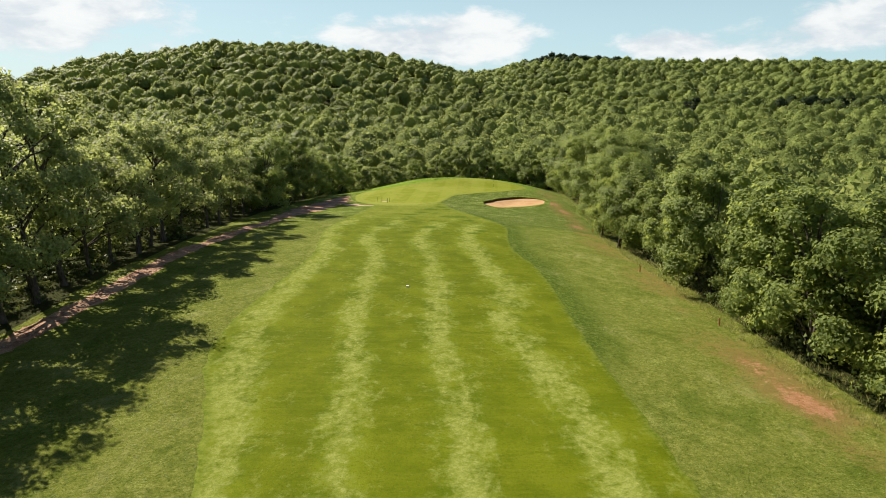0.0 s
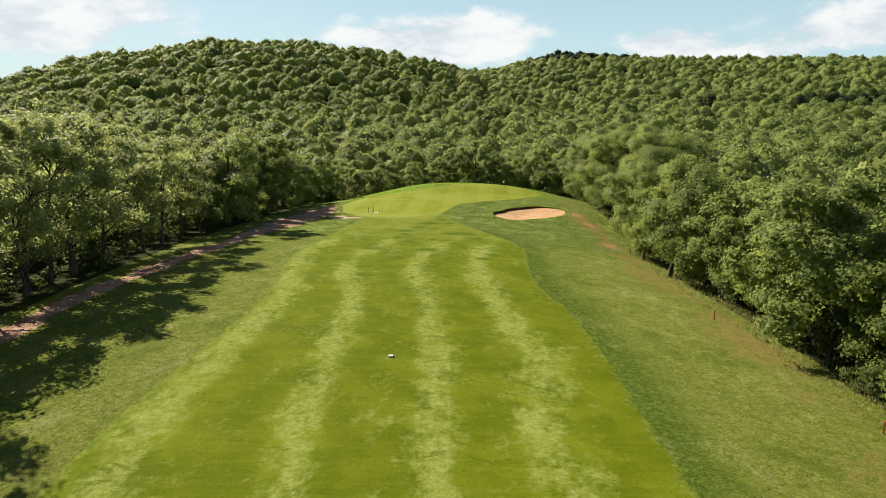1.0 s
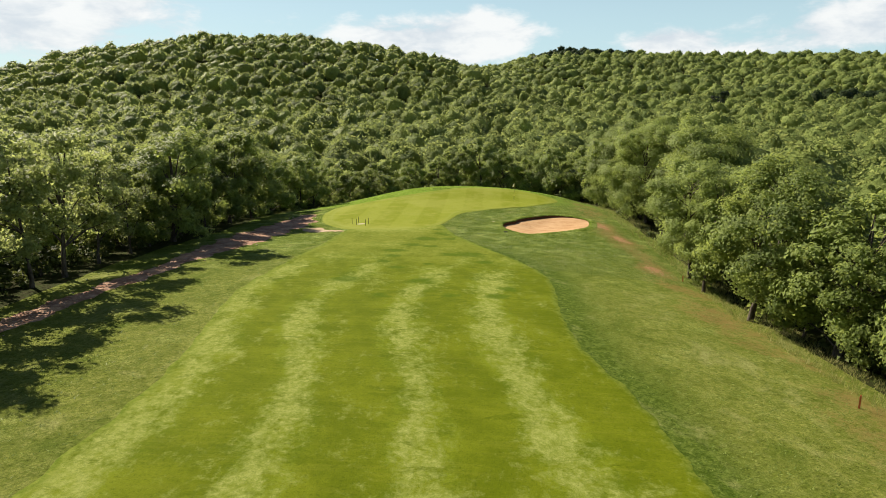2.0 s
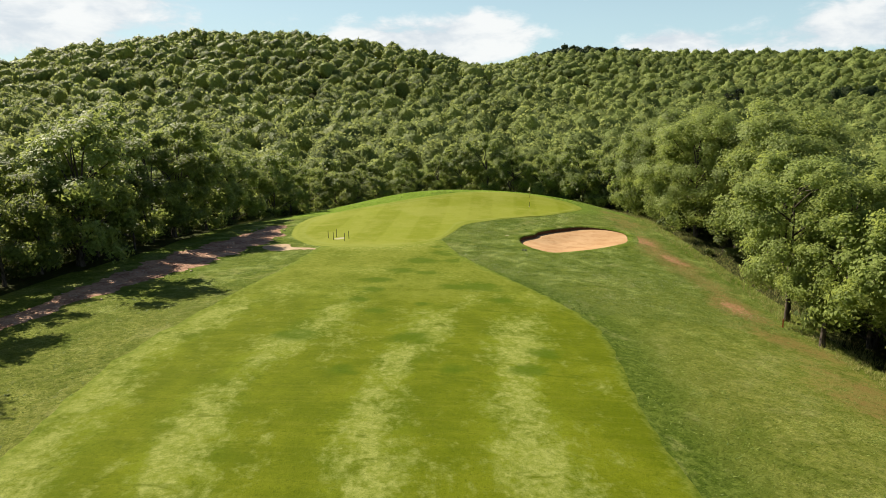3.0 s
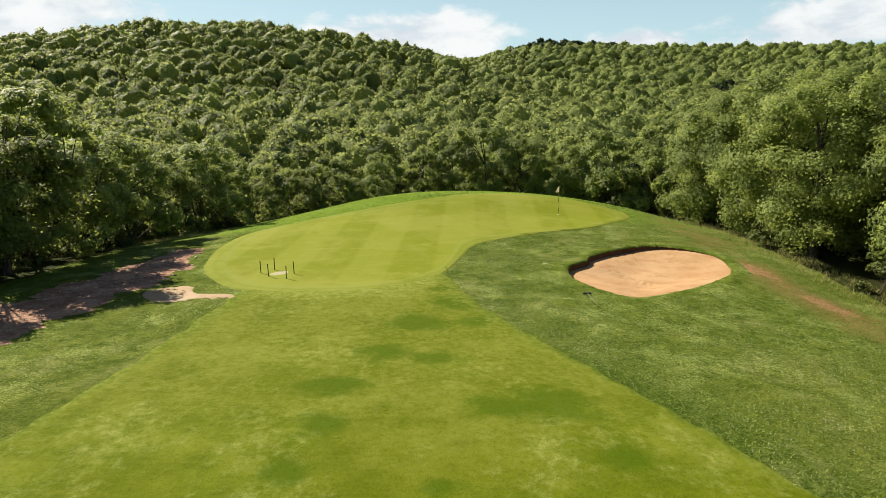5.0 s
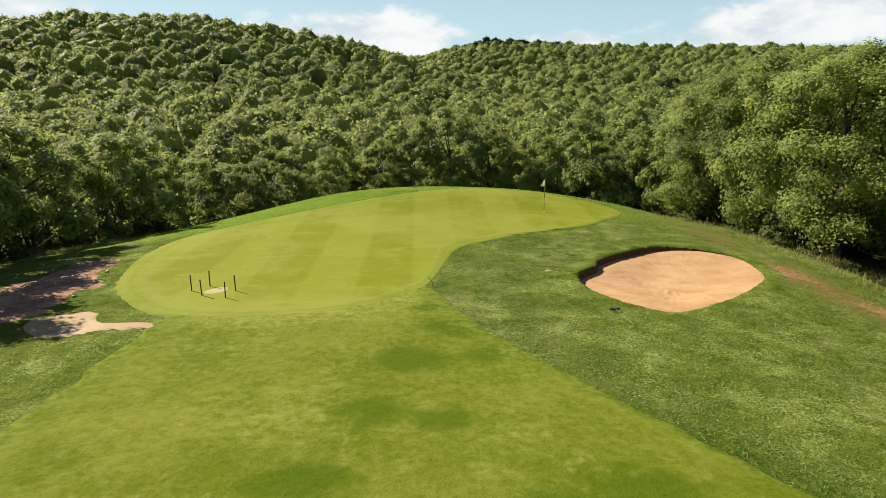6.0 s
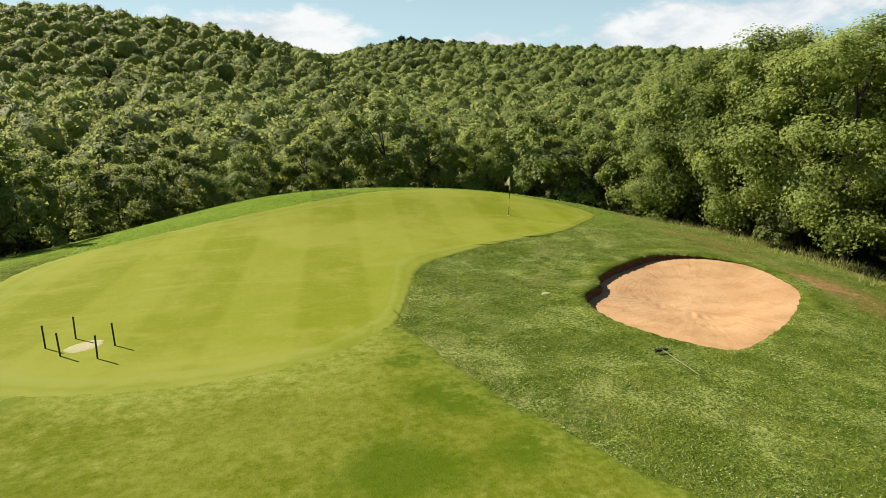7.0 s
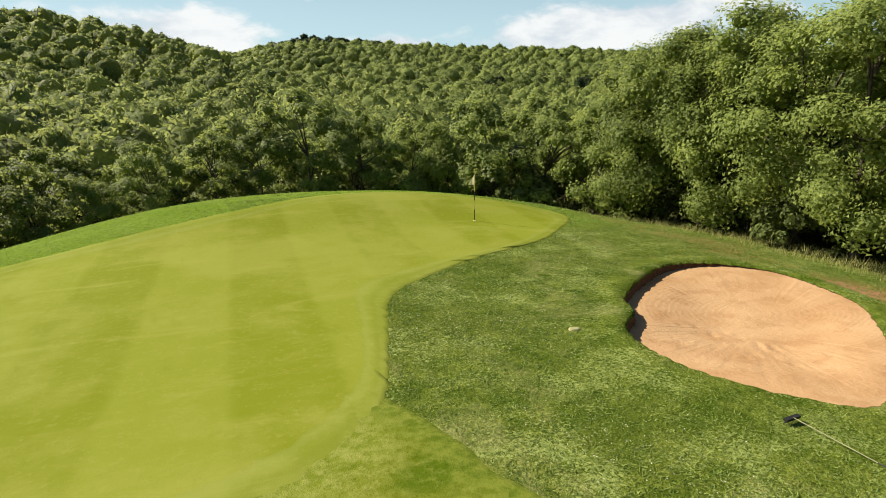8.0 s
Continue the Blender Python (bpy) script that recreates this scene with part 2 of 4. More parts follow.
    s = n.math("ADD", attr(n, "soil"), n.math("MULTIPLY", n.math("SUBTRACT", n.math("ADD", mid, fine), 1.0), 0.9))
    col = n.mix(n.step(s, 0.20, 0.55, 0, 0.8), grass, dry)
    col = n.mix(n.step(s, 0.62, 0.85), col, soil)
    litter = n.mix(n.step(fine, 0.35, 0.65), (0.040, 0.034, 0.016), (0.040, 0.060, 0.014))
    wd = n.math("ADD", attr(n, "wood"), n.math("MULTIPLY", n.math("SUBTRACT", mid, 0.5), 0.8))
    col = n.mix(n.step(wd, 0.35, 0.65), col, litter)
    finish(n, col, 0.9, n.math("ADD", n.math("ADD", fine, tuft), n.math("MULTIPLY", grain, 0.6)), 0.9, 0.12, spec=0.03)
    return m


def mat_fairway():
    m, n = material("fairway_turf")
    c = n.place()
    sep = n.add("ShaderNodeSeparateXYZ", {0: c})
    long = n.noise(n.place(1.0, 0.42, 1.0), 0.55, 7, 0.7, 0.4)
    mid, fine, grain = n.noise(c, 0.45, 6, 0.65), n.noise(c, 3.8, 6, 0.75), n.noise(c, 26, 3, 0.8)
    mow = n.noise(n.place(0.25, 2.6, 1.0), 1.6, 2)
    green = n.mix(n.step(mid, 0.35, 0.65), (0.072, 0.104, 0.004), (0.126, 0.158, 0.009))
    strip = attr(n, "pale")
    green = n.mix(n.step(strip, 0.45, 0.0, 0, 0.4), green, (0.086, 0.104, 0.002))
    green = n.mix(n.step(mow, 0.45, 0.7, 0, 0.25), green, (0.14, 0.155, 0.015))
    pale = n.mix(n.step(fine, 0.35, 0.7), (0.168, 0.202, 0.034), (0.255, 0.284, 0.078))
    spots = n.noise(n.place(1.0, 0.8, 1.0), 1.5, 5, 0.72, 0.4)
    k = n.math("ADD", n.math("MULTIPLY", strip, 0.42), n.math("MULTIPLY", n.math("SUBTRACT", long, 0.5), 1.25))
    k = n.math("ADD", k, n.math("MULTIPLY", n.math("SUBTRACT", spots, 0.5), 1.45))
    k = n.math("ADD", k, n.math("MULTIPLY", n.math("SUBTRACT", fine, 0.5), 0.55))
    col = n.mix(n.step(k, 0.04, 0.62, 0, 0.92), green, pale)
    blot = n.noise(n.place(0.7, 1.3, 1.0), 0.9, 6, 0.7, 0.5)
    col = n.mix(n.step(blot, 0.56, 0.68, 0, 0.7), col, (0.066, 0.094, 0.003))
    col = n.mix(n.step(grain, 0.52, 0.30, 0, 0.5), col, (0.05, 0.075, 0.004))
    mixed = n.mix(n.step(n.math("ADD", n.math("MULTIPLY", fine, 0.6), n.math("MULTIPLY", mid, 0.4)), 0.38, 0.62), (0.092, 0.122, 0.007), (0.186, 0.204, 0.038))
    col = n.mix(n.step(n.math("ADD", sep.outputs[1], n.math("MULTIPLY", mid, 8.0)), 70.0, 80.0, 0, 0.6), col, mixed)
    lush = n.math("ADD", attr(n, "lush"), n.math("MULTIPLY", n.math("SUBTRACT", n.noise(c, 1.4, 4), 0.5), 1.1))
    col = n.mix(n.step(lush, 0.22, 0.85, 0, 0.85), col, (0.054, 0.092, 0.003))
    foot = n.math("ADD", attr(n, "foot"), n.math("MULTIPLY", n.math("SUBTRACT", n.math("ADD", fine, spots), 1.0), 0.9))
    col = n.mix(n.step(foot, 0.25, 0.95, 0, 0.8), col, n.mix(n.step(fine, 0.35, 0.65), (0.135, 0.172, 0.017), (0.215, 0.240, 0.055)))
    tuft = n.noise(c, 9.0, 3, 0.85)
    col = n.mix(n.step(tuft, 0.48, 0.30, 0, 0.6), col, n.mix(1.0, col, (0.55, 0.62, 0.45), "MULTIPLY"))
    col = n.mix(n.step(tuft, 0.56, 0.74, 0, 0.6), col, n.mix(1.0, col, (1.4, 1.35, 1.7), "MULTIPLY"))
    rim = n.math("ADD", attr(n, "rim"), n.math("MULTIPLY", n.math("SUBTRACT", n.math("ADD", fine, mid), 1.0), 1.2))
    col = n.mix(n.step(rim, 0.35, 0.75, 0, 0.85), col, n.mix(n.step(fine, 0.35, 0.65), (0.062, 0.102, 0.007), (0.150, 0.178, 0.026)))
    finish(n, col, 0.85, n.math("ADD", fine, n.math("MULTIPLY", grain, 0.7)), 0.55, 0.05, spec=0.03)
    return m


def mat_green(name, a, b, pale, ringed=False):
    m, n = material(name)
    c = n.place()
    wide, mid, fine, grain = n.noise(c, 0.16, 3), n.noise(c, 0.8, 5, 0.6), n.noise(c, 6, 4, 0.7), n.noise(c, 45, 2, 0.7)
    x = n.add("ShaderNodeSeparateXYZ", {0: n.place(1, 1, 1, radians(5))}).outputs[0]
    stripe = n.math("SINE", n.math("MULTIPLY", n.math("ADD", x, n.math("MULTIPLY", mid, 0.25)), math.tau / 4.4))
    col = n.mix(n.step(stripe, -0.25, 0.25), a, b)
    col = n.mix(n.step(n.math("ADD", n.math("MULTIPLY", wide, 0.6), n.math("MULTIPLY", mid, 0.4)), 0.42, 0.62, 0, 0.55), col, pale)
    col = n.mix(n.step(fine, 0.50, 0.72, 0, 0.4), col, pale)
    col = n.mix(n.step(grain, 0.5, 0.28, 0, 0.3), col, (0.10, 0.14, 0.012))
    if ringed:
        ring = n.math("ADD", attr(n, "ring"), n.math("MULTIPLY", n.math("SUBTRACT", mid, 0.5), 0.25))
        col = n.mix(n.math("MULTIPLY", n.step(ring, 0.62, 0.80), n.step(ring, 1.02, 0.86, 0, 0.2)), col, (0.215, 0.245, 0.062))
        col = n.mix(n.math("MULTIPLY", n.step(ring, 0.30, 0.45), n.step(ring, 0.62, 0.48, 0, 0.3)), col, (0.130, 0.162, 0.012))
        col = n.mix(n.step(n.math("ADD", ring, n.math("MULTIPLY", n.math("SUBTRACT", fine, 0.5), 0.5)), 0.20, 0.0, 0, 0.35), col, (0.115, 0.150, 0.014))
    col = n.mix(n.step(n.noise(n.place(0.5, 1.6, 1.0, radians(35)), 0.55, 5, 0.65, 0.6), 0.52, 0.70, 0, 0.45), col, pale)
    col = n.mix(n.step(n.noise(n.place(1.4, 0.6, 1.0, radians(12)), 0.8, 5, 0.7), 0.55, 0.75, 0, 0.4), col, (0.125, 0.148, 0.006))
    finish(n, col, 0.8, n.math("ADD", fine, grain), 0.2, 0.02, spec=0.03)
    return m


def mat_sand(name, a, b, dark):
    m, n = material(name)
    c = n.place()
    wide, mid, fine, grain = n.noise(c, 0.35, 3), n.noise(c, 1.6, 5, 0.6), n.noise(c, 9, 5, 0.65), n.noise(c, 60, 2, 0.7)
    d = n.add("ShaderNodeVectorMath", {0: c, 1: (-11.2, -88.4, 0)}, operation="ADD").outputs[0]
    rad = n.add("ShaderNodeVectorMath", {0: n.add("ShaderNodeVectorMath", {0: d, 1: (0.8, 1.15, 0)}, operation="MULTIPLY").outputs[0]}, operation="LENGTH").outputs["Value"]
    rake_line = n.math("SINE", n.math("MULTIPLY", n.math("ADD", rad, n.math("MULTIPLY", wide, 0.8)), 40.0))
    ring = n.math("SINE", n.math("MULTIPLY", n.math("ADD", rad, n.math("MULTIPLY", wide, 1.2)), 4.6))
    col = n.mix(n.step(wide, 0.35, 0.65), a, b)
    col = n.mix(n.step(n.math("ADD", mid, n.math("MULTIPLY", ring, 0.06)), 0.46, 0.70, 0, 0.5), col, dark)
    col = n.mix(n.step(grain, 0.5, 0.75, 0, 0.35), col, b)
    h = n.math("ADD", n.math("MULTIPLY", rake_line, 0.05), n.math("ADD", fine, n.math("MULTIPLY", mid, 0.8)))
    finish(n, col, 0.95, h, 0.5, 0.05, spec=0.1)
    return m


def mat_dirt():
    m, n = material("path_dirt")
    c = n.place()
    mid, fine, grain = n.noise(c, 0.9, 5, 0.65), n.noise(c, 5, 5, 0.7), n.noise(c, 28, 3, 0.7)
    col = n.mix(n.step(mid, 0.35, 0.65), (0.27, 0.145, 0.098), (0.47, 0.30, 0.205))
    col = n.mix(n.step(fine, 0.52, 0.70, 0, 0.8), col, (0.66, 0.52, 0.40))
    col = n.mix(n.step(n.noise(c, 2.4, 6, 0.8), 0.50, 0.36, 0, 0.8), col, (0.17, 0.088, 0.058))
    col = n.mix(n.step(grain, 0.5, 0.3, 0, 0.5), col, (0.14, 0.08, 0.05))
    finish(n, col, 0.95, n.math("ADD", fine, n.math("MULTIPLY", grain, 0.8)), 0.8, 0.10, spec=0.1)
    return m


def mat_leaf(name, dark, light, yellow, use_tint=False, thin=0.30, shine=0.22):
    m, n = material(name)
    isl = n.add("ShaderNodeNewGeometry").outputs["Random Per Island"]
    tint = attr(n, "tint") if use_tint else n.add("ShaderNodeObjectInfo").outputs["Random"]
    f = n.math("ADD", n.math("MULTIPLY", tint, 0.62), n.math("MULTIPLY", isl, 0.38))
    col = n.mix(n.step(f, 0.10, 0.80), dark, light)
    col = n.mix(n.step(isl, 0.80, 1.0, 0, 0.35), col, yellow)
    if use_tint:
        dark = n.step(tint, 0.0, -0.3)
        col = n.mix(dark, col, (0.046, 0.070, 0.028))
        yellow = n.mix(dark, yellow, (0.05, 0.075, 0.03))
    c = n.place()
    # leaf mottle, with the shade of gaps between clumps painted into its dark half
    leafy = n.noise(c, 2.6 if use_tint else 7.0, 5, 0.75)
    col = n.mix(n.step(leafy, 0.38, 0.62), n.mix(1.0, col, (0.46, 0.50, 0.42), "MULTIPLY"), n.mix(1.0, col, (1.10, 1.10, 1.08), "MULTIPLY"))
    relief = n.add("ShaderNodeBump", {"Height": leafy, "Strength": 0.8, "Distance": 0.35 if use_tint else 0.08}).outputs[0]
    p = n.add("ShaderNodeBsdfPrincipled", {"Base Color": col, "Roughness": 0.45, "Specular IOR Level": shine, "Normal": relief})
    t = n.add("ShaderNodeBsdfTranslucent", {"Color": n.mix(0.75, col, yellow)})
    mx = n.add("ShaderNodeMixShader", {0: thin, 1: p.outputs[0], 2: t.outputs[0]})
    n.add("ShaderNodeOutputMaterial", {"Surface": mx.outputs[0]})
    return m


def mat_bark():
    m, n = material("bark")
    c = n.place(1, 1, 0.25)
    f, g = n.noise(c, 9, 5, 0.7), n.noise(c, 40, 3)
    col = n.mix(n.step(f, 0.35, 0.65), (0.045, 0.036, 0.028), (0.13, 0.11, 0.09))
    finish(n, col, 0.95, n.math("ADD", f, g), 0.8, 0.04, spec=0.1)
    return m


def mat_plain(name, color, rough=0.6, var=0.25, metal=0.0):
    m, n = material(name)
    f = n.noise(n.place(), 22, 4)
    dark = tuple(v * (1 - var) for v in color)
    finish(n, n.mix(n.step(f, 0.35, 0.65), dark, color), rough, f, 0.1, 0.005, metal)
    return m


def mat_blade(name, a, b, thin=0.3):
    m, n = material(name)
    isl = n.add("ShaderNodeNewGeometry").outputs["Random Per Island"]
    col = n.mix(isl, a, b)
    p = n.add("ShaderNodeBsdfPrincipled", {"Base Color": col, "Roughness": 0.6, "Specular IOR Level": 0.3})
    t = n.add("ShaderNodeBsdfTranslucent", {"Color": col})
    mx = n.add("ShaderNodeMixShader", {0: thin, 1: p.outputs[0], 2: t.outputs[0]})
    n.add("ShaderNodeOutputMaterial", {"Surface": mx.outputs[0]})
    return m


GROUND, FAIRWAY = mat_ground(), mat_fairway()
PUTTING = mat_green("putting_turf", (0.142, 0.170, 0.011), (0.168, 0.197, 0.020), (0.218, 0.236, 0.046))
COLLAR = mat_green("collar_turf", (0.144, 0.175, 0.017), (0.164, 0.195, 0.024), (0.214, 0.236, 0.05), True)
SAND = mat_sand("bunker_sand", (0.360, 0.222, 0.112), (0.425, 0.280, 0.152), (0.290, 0.162, 0.074))
PALE_SAND = mat_sand("pale_sand", (0.36, 0.265, 0.165), (0.45, 0.35, 0.24), (0.26, 0.19, 0.10))
EARTH = mat_plain("bare_earth_lip", (0.17, 0.085, 0.045), 0.95, 0.5)
DIRT, BARK = mat_dirt(), mat_bark()
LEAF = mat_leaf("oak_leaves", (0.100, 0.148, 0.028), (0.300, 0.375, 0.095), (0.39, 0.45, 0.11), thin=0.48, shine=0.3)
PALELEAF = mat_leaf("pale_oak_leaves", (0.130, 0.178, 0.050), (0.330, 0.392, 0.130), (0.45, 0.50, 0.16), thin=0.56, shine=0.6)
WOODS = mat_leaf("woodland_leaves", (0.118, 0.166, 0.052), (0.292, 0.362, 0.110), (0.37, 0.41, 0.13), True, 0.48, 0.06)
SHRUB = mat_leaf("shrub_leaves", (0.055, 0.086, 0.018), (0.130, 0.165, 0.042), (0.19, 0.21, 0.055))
BLADE = mat_blade("rough_blades", (0.062, 0.120, 0.010), (0.240, 0.310, 0.065))
STRAW = mat_blade("dry_blades", (0.15, 0.19, 0.035), (0.42, 0.39, 0.15))
CLOVER = mat_plain("clover_heads", (0.50, 0.52, 0.38), 0.8, 0.2)


# ---- meshes ----
def mesh_from(name, verts, faces, mat, per_face=4):
    """A mesh from arrays of places and of corner numbers."""
    me = bpy.data.meshes.new(name)
    verts = np.ascontiguousarray(verts, np.float32)
    faces = np.ascontiguousarray(faces, np.int32)
    me.vertices.add(len(verts))
    me.vertices.foreach_set("co", verts.ravel())
    me.loops.add(faces.size)
    me.loops.foreach_set("vertex_index", faces.ravel())
    me.polygons.add(len(faces))
    me.polygons.foreach_set("loop_start", np.arange(0, faces.size, per_face, dtype=np.int32))
    me.update(calc_edges=True)
    me.validate()
    if mat:
        me.materials.append(mat)
    return me


def put_attr(me, name, values):
    a = me.attributes.new(name, "FLOAT", "POINT")
    a.data.foreach_set("value", np.ascontiguousarray(values, np.float32))


def shade_smooth(me):
    me.polygons.foreach_set("use_smooth", np.ones(len(me.polygons), bool))


def part(name, me, parent, label=""):
    ob = new(name, me)
    ob.parent = parent
    return tagged(ob, label)


def grid_faces(rows, cols, wrap=False):
    i, j = np.meshgrid(np.arange(rows - 1), np.arange(cols if wrap else cols - 1), indexing="ij")
    a, b = i * cols + j, i * cols + (j + 1) % cols
    return np.stack([a, b, b + cols, a + cols], -1).reshape(-1, 4)


def fan_sheet(outline, mid, rings):
    """Places in rings from the outline in to its middle, as arrays x, y of shape (rings, n)."""
    s = np.linspace(1, 0.002, rings)[:, None]
    return mid[0] + (outline[None, :, 0] - mid[0]) * s, mid[1] + (outline[None, :, 1] - mid[1]) * s


def joined(bm_parts):
    """One mesh's arrays from several (verts, quads)."""
    vs, fs, n = [], [], 0
    for v, q in bm_parts:
        vs.append(v)
        fs.append(q + n)
        n += len(v)
    return np.concatenate(vs), np.concatenate(fs)


# ---- the ground sheet ----
def spread(lo, hi, step, far, grow=1.16):
    mid = np.arange(lo, hi + step / 2, step)
    d, s, extra = 0.0, step, []
    while d < far:
        s = min(s * grow, 400)
        d += s
        extra.append(d)
    e = np.array(extra)
    return np.concatenate([(lo - e)[::-1], mid, mid[-1] + e])


gx, gy = spread(-24, 24, 0.4, 4200), spread(6, 122, 0.4, 4200)
X, Y = np.meshgrid(gx, gy)
Zg = ground(X, Y)
quads = grid_faces(len(gy), len(gx))
hole = inside(BUNKER_MID + (BUNKER - BUNKER_MID) * 1.02, X.ravel(), Y.ravel())
quads = quads[~hole[quads].any(axis=1)]
me = mesh_from("ground", np.stack([X.ravel(), Y.ravel(), Zg.ravel()], -1), quads, GROUND)
edge = np.where(Y < 110, np.interp(Y, [0, 22, 34, 46, 60, 68, 76, 82, 90, 101, 108], [16.5, 16.0, 15.8, 16.2, 16.2, 16.6, 17.0, 17.0, 16.6, 17.5, 18]), 30)
soil = 0.60 * np.exp(-(((X - edge + 0.7) / 2.7) ** 2)) * (0.62 + 0.35 * ripple(X, Y, 5.0) + 0.30 * ripple(X, Y, 1.6, 3))
for px, py, rx, ry, k in ((15.2, 23.2, 1.1, 2.0, 0.5), (15.0, 28, 0.8, 2.2, 0.25), (15.9, 72.8, 1.0, 2.2, 0.62), (15.9, 87.6, 1.0, 2.2, 0.62), (16.6, 75.5, 0.8, 3, 0.25), (15.2, 88.8, 0.6, 1.0, 0.5), (16.6, 83.4, 0.7, 2.2, 0.35), (12.0, 93.6, 3.2, 0.6, 0.25), (16.6, 48, 0.6, 5, 0.2)):
    soil = soil + k * np.exp(-(((X - px) / rx) ** 2) - ((Y - py) / ry) ** 2)
dl = X - path_mid(Y.ravel()).reshape(Y.shape)
soil = soil + 0.30 * np.exp(-((dl / 1.8) ** 2)) * (Y < 95)
put_attr(me, "soil", soil.ravel())
away_right = X - fair_right(Y.ravel()).reshape(Y.shape)
put_attr(me, "deep", (np.exp(-np.clip(away_right, 0, 40) / 2.2) * (away_right > -2) * smooth(20, 34, Y) * smooth(84, 70, Y)).ravel())
wood = np.where(inside(CLEARING, X.ravel(), Y.ravel()), 0.0, 1.0)
put_attr(me, "wood", wood)
shade_smooth(me)
tagged(new("ground", me), "uneven mown rough with clover and bare reddish soil, running into woodland", "ground", kind="structure")


def laid(name, x, y, lift, mat, label, category, wrap=False, attrs=None):
    z = ground(x, y) + np.broadcast_to(lift, x.shape)
    me = mesh_from(name, np.stack([x.ravel(), y.ravel(), z.ravel()], -1), grid_faces(x.shape[0], x.shape[1], wrap), mat)
    for k, v in (attrs or {}).items():
        put_attr(me, k, v.ravel())
    shade_smooth(me)
    return tagged(new(name, me), label, category, kind="structure")


# fairway, from below the start to the foot of the green
fy = np.linspace(-8, 88.0, 420)
fs = np.concatenate([[0, 0.005], np.linspace(0.02, 0.98, 56), [0.995, 1]])
fl, fr = fair_left(fy) + 0.12 * ripple(fy, fy * 0, 0.6), fair_right(fy) + 0.12 * ripple(fy, fy * 0, 0.5, 3)
FX = fl[:, None] + (fr - fl)[:, None] * fs[None, :]
FY = np.repeat(fy[:, None], 60, 1)
lush = np.zeros_like(FX)
for px, py, r in ((-2.0, 79.5, 1.15), (-3.0, 76.4, 0.9), (1.6, 72.5, 1.3), (0.2, 72.3, 1.0), (-1.5, 75.8, 0.8), (-4.3, 73.6, 0.9), (-4.3, 71.4, 0.7), (0.1, 60.0, 0.6), (2.7, 60.2, 0.7), (-4.0, 59.7, 0.6), (-6.5, 63.3, 0.9), (-1.8, 63.4, 0.9), (-3.6, 67.2, 0.6), (-1.4, 68.6, 0.5), (2.5, 69.7, 0.7), (-4.8, 69.2, 0.6), (-0.3, 82.0, 1.1), (0.3, 79.6, 0.8), (-0.9, 84.2, 0.7), (-2.0, 63.4, 0.7), (3.6, 62.0, 0.7)):
    lush = np.maximum(lush, 0.95 * np.exp(-(((FX - px) / (r * 1.15)) ** 2) - ((FY - py) / r) ** 2))
pale = np.zeros_like(FX)
for ky, kx, half, end in PALE:
    d = (FX - curve(ky, kx, fy)[:, None]) / (half * (1.05 + 0.3 * ripple(FY, FX * 0, 2.2, half) + 0.2 * ripple(FY, FX, 0.7, half)))
    pale = np.maximum(pale, np.exp(-(np.abs(d) ** 2.6)) * smooth(end + 1.6, end - 2.0, FY))
for px, py, rx, ry, k in ((-5.2, 76.5, 1.7, 1.2, 0.8), (-6.7, 77.4, 1.0, 0.7, 0.55), (-7.2, 81.3, 1.8, 0.55, 0.7), (-0.4, 75.2, 0.9, 1.2, 0.5), (-8.6, 71.0, 2.2, 1.8, 0.7), (-5.6, 70.2, 1.4, 2.4, 0.6), (4.0, 70.4, 1.6, 2.0, 0.6), (1.2, 69.5, 0.8, 1.6, 0.5), (-2.9, 83.2, 1.6, 0.6, 0.45), (0.6, 78.2, 0.7, 1.5, 0.35)):
    pale = np.maximum(pale, k * np.exp(-(((FX - px) / rx) ** 2) - ((FY - py) / ry) ** 2))
foot = np.zeros_like(FX)
top = FY > 78
foot[top] = np.exp(-np.hypot(FX[top][:, None] - GREEN[None, ::3, 0], FY[top][:, None] - GREEN[None, ::3, 1]).min(axis=1) / 1.3)
side = np.minimum(fs, 1 - fs)[None, :] * (fr - fl)[:, None]
laid("fairway", FX, FY, np.where(side <= 1e-6, -0.02, 0.010 + 0.014 * smooth(0, 0.5, side)), FAIRWAY, "striped mown fairway turf with pale worn patches", "fairway", attrs={"lush": lush, "pale": pale, "foot": foot, "rim": np.exp(-side / (0.45 + 0.6 * smooth(74, 80, FY)))})

# putting green and its collar
ox, oy = fan_sheet(GREEN, GREEN_MID, 60)
inner = GREEN_MID + (GREEN - GREEN_MID) * (1 - 1.25 / np.hypot(*(GREEN - GREEN_MID).T))[:, None]
ix, iy = fan_sheet(inner, GREEN_MID, 50)
s = np.array([0, 0.06, 0.2, 0.35, 0.5, 0.65, 0.8, 1.0])[:, None]
laid("green_collar", GREEN[None, :, 0] * (1 - s) + inner[None, :, 0] * s, GREEN[None, :, 1] * (1 - s) + inner[None, :, 1] * s, np.where(s == 0, -0.008, 0.016 + 0.021 * smooth(0, 0.5, s)), COLLAR, "closely mown pale collar round the putting green", "turf", wrap=True, attrs={"ring": s + 0 * GREEN[None, :, 0]})
laid("putting_green", ix, iy, 0.036, PUTTING, "smooth light green putting green with faint mowing stripes", "putting green", wrap=True)

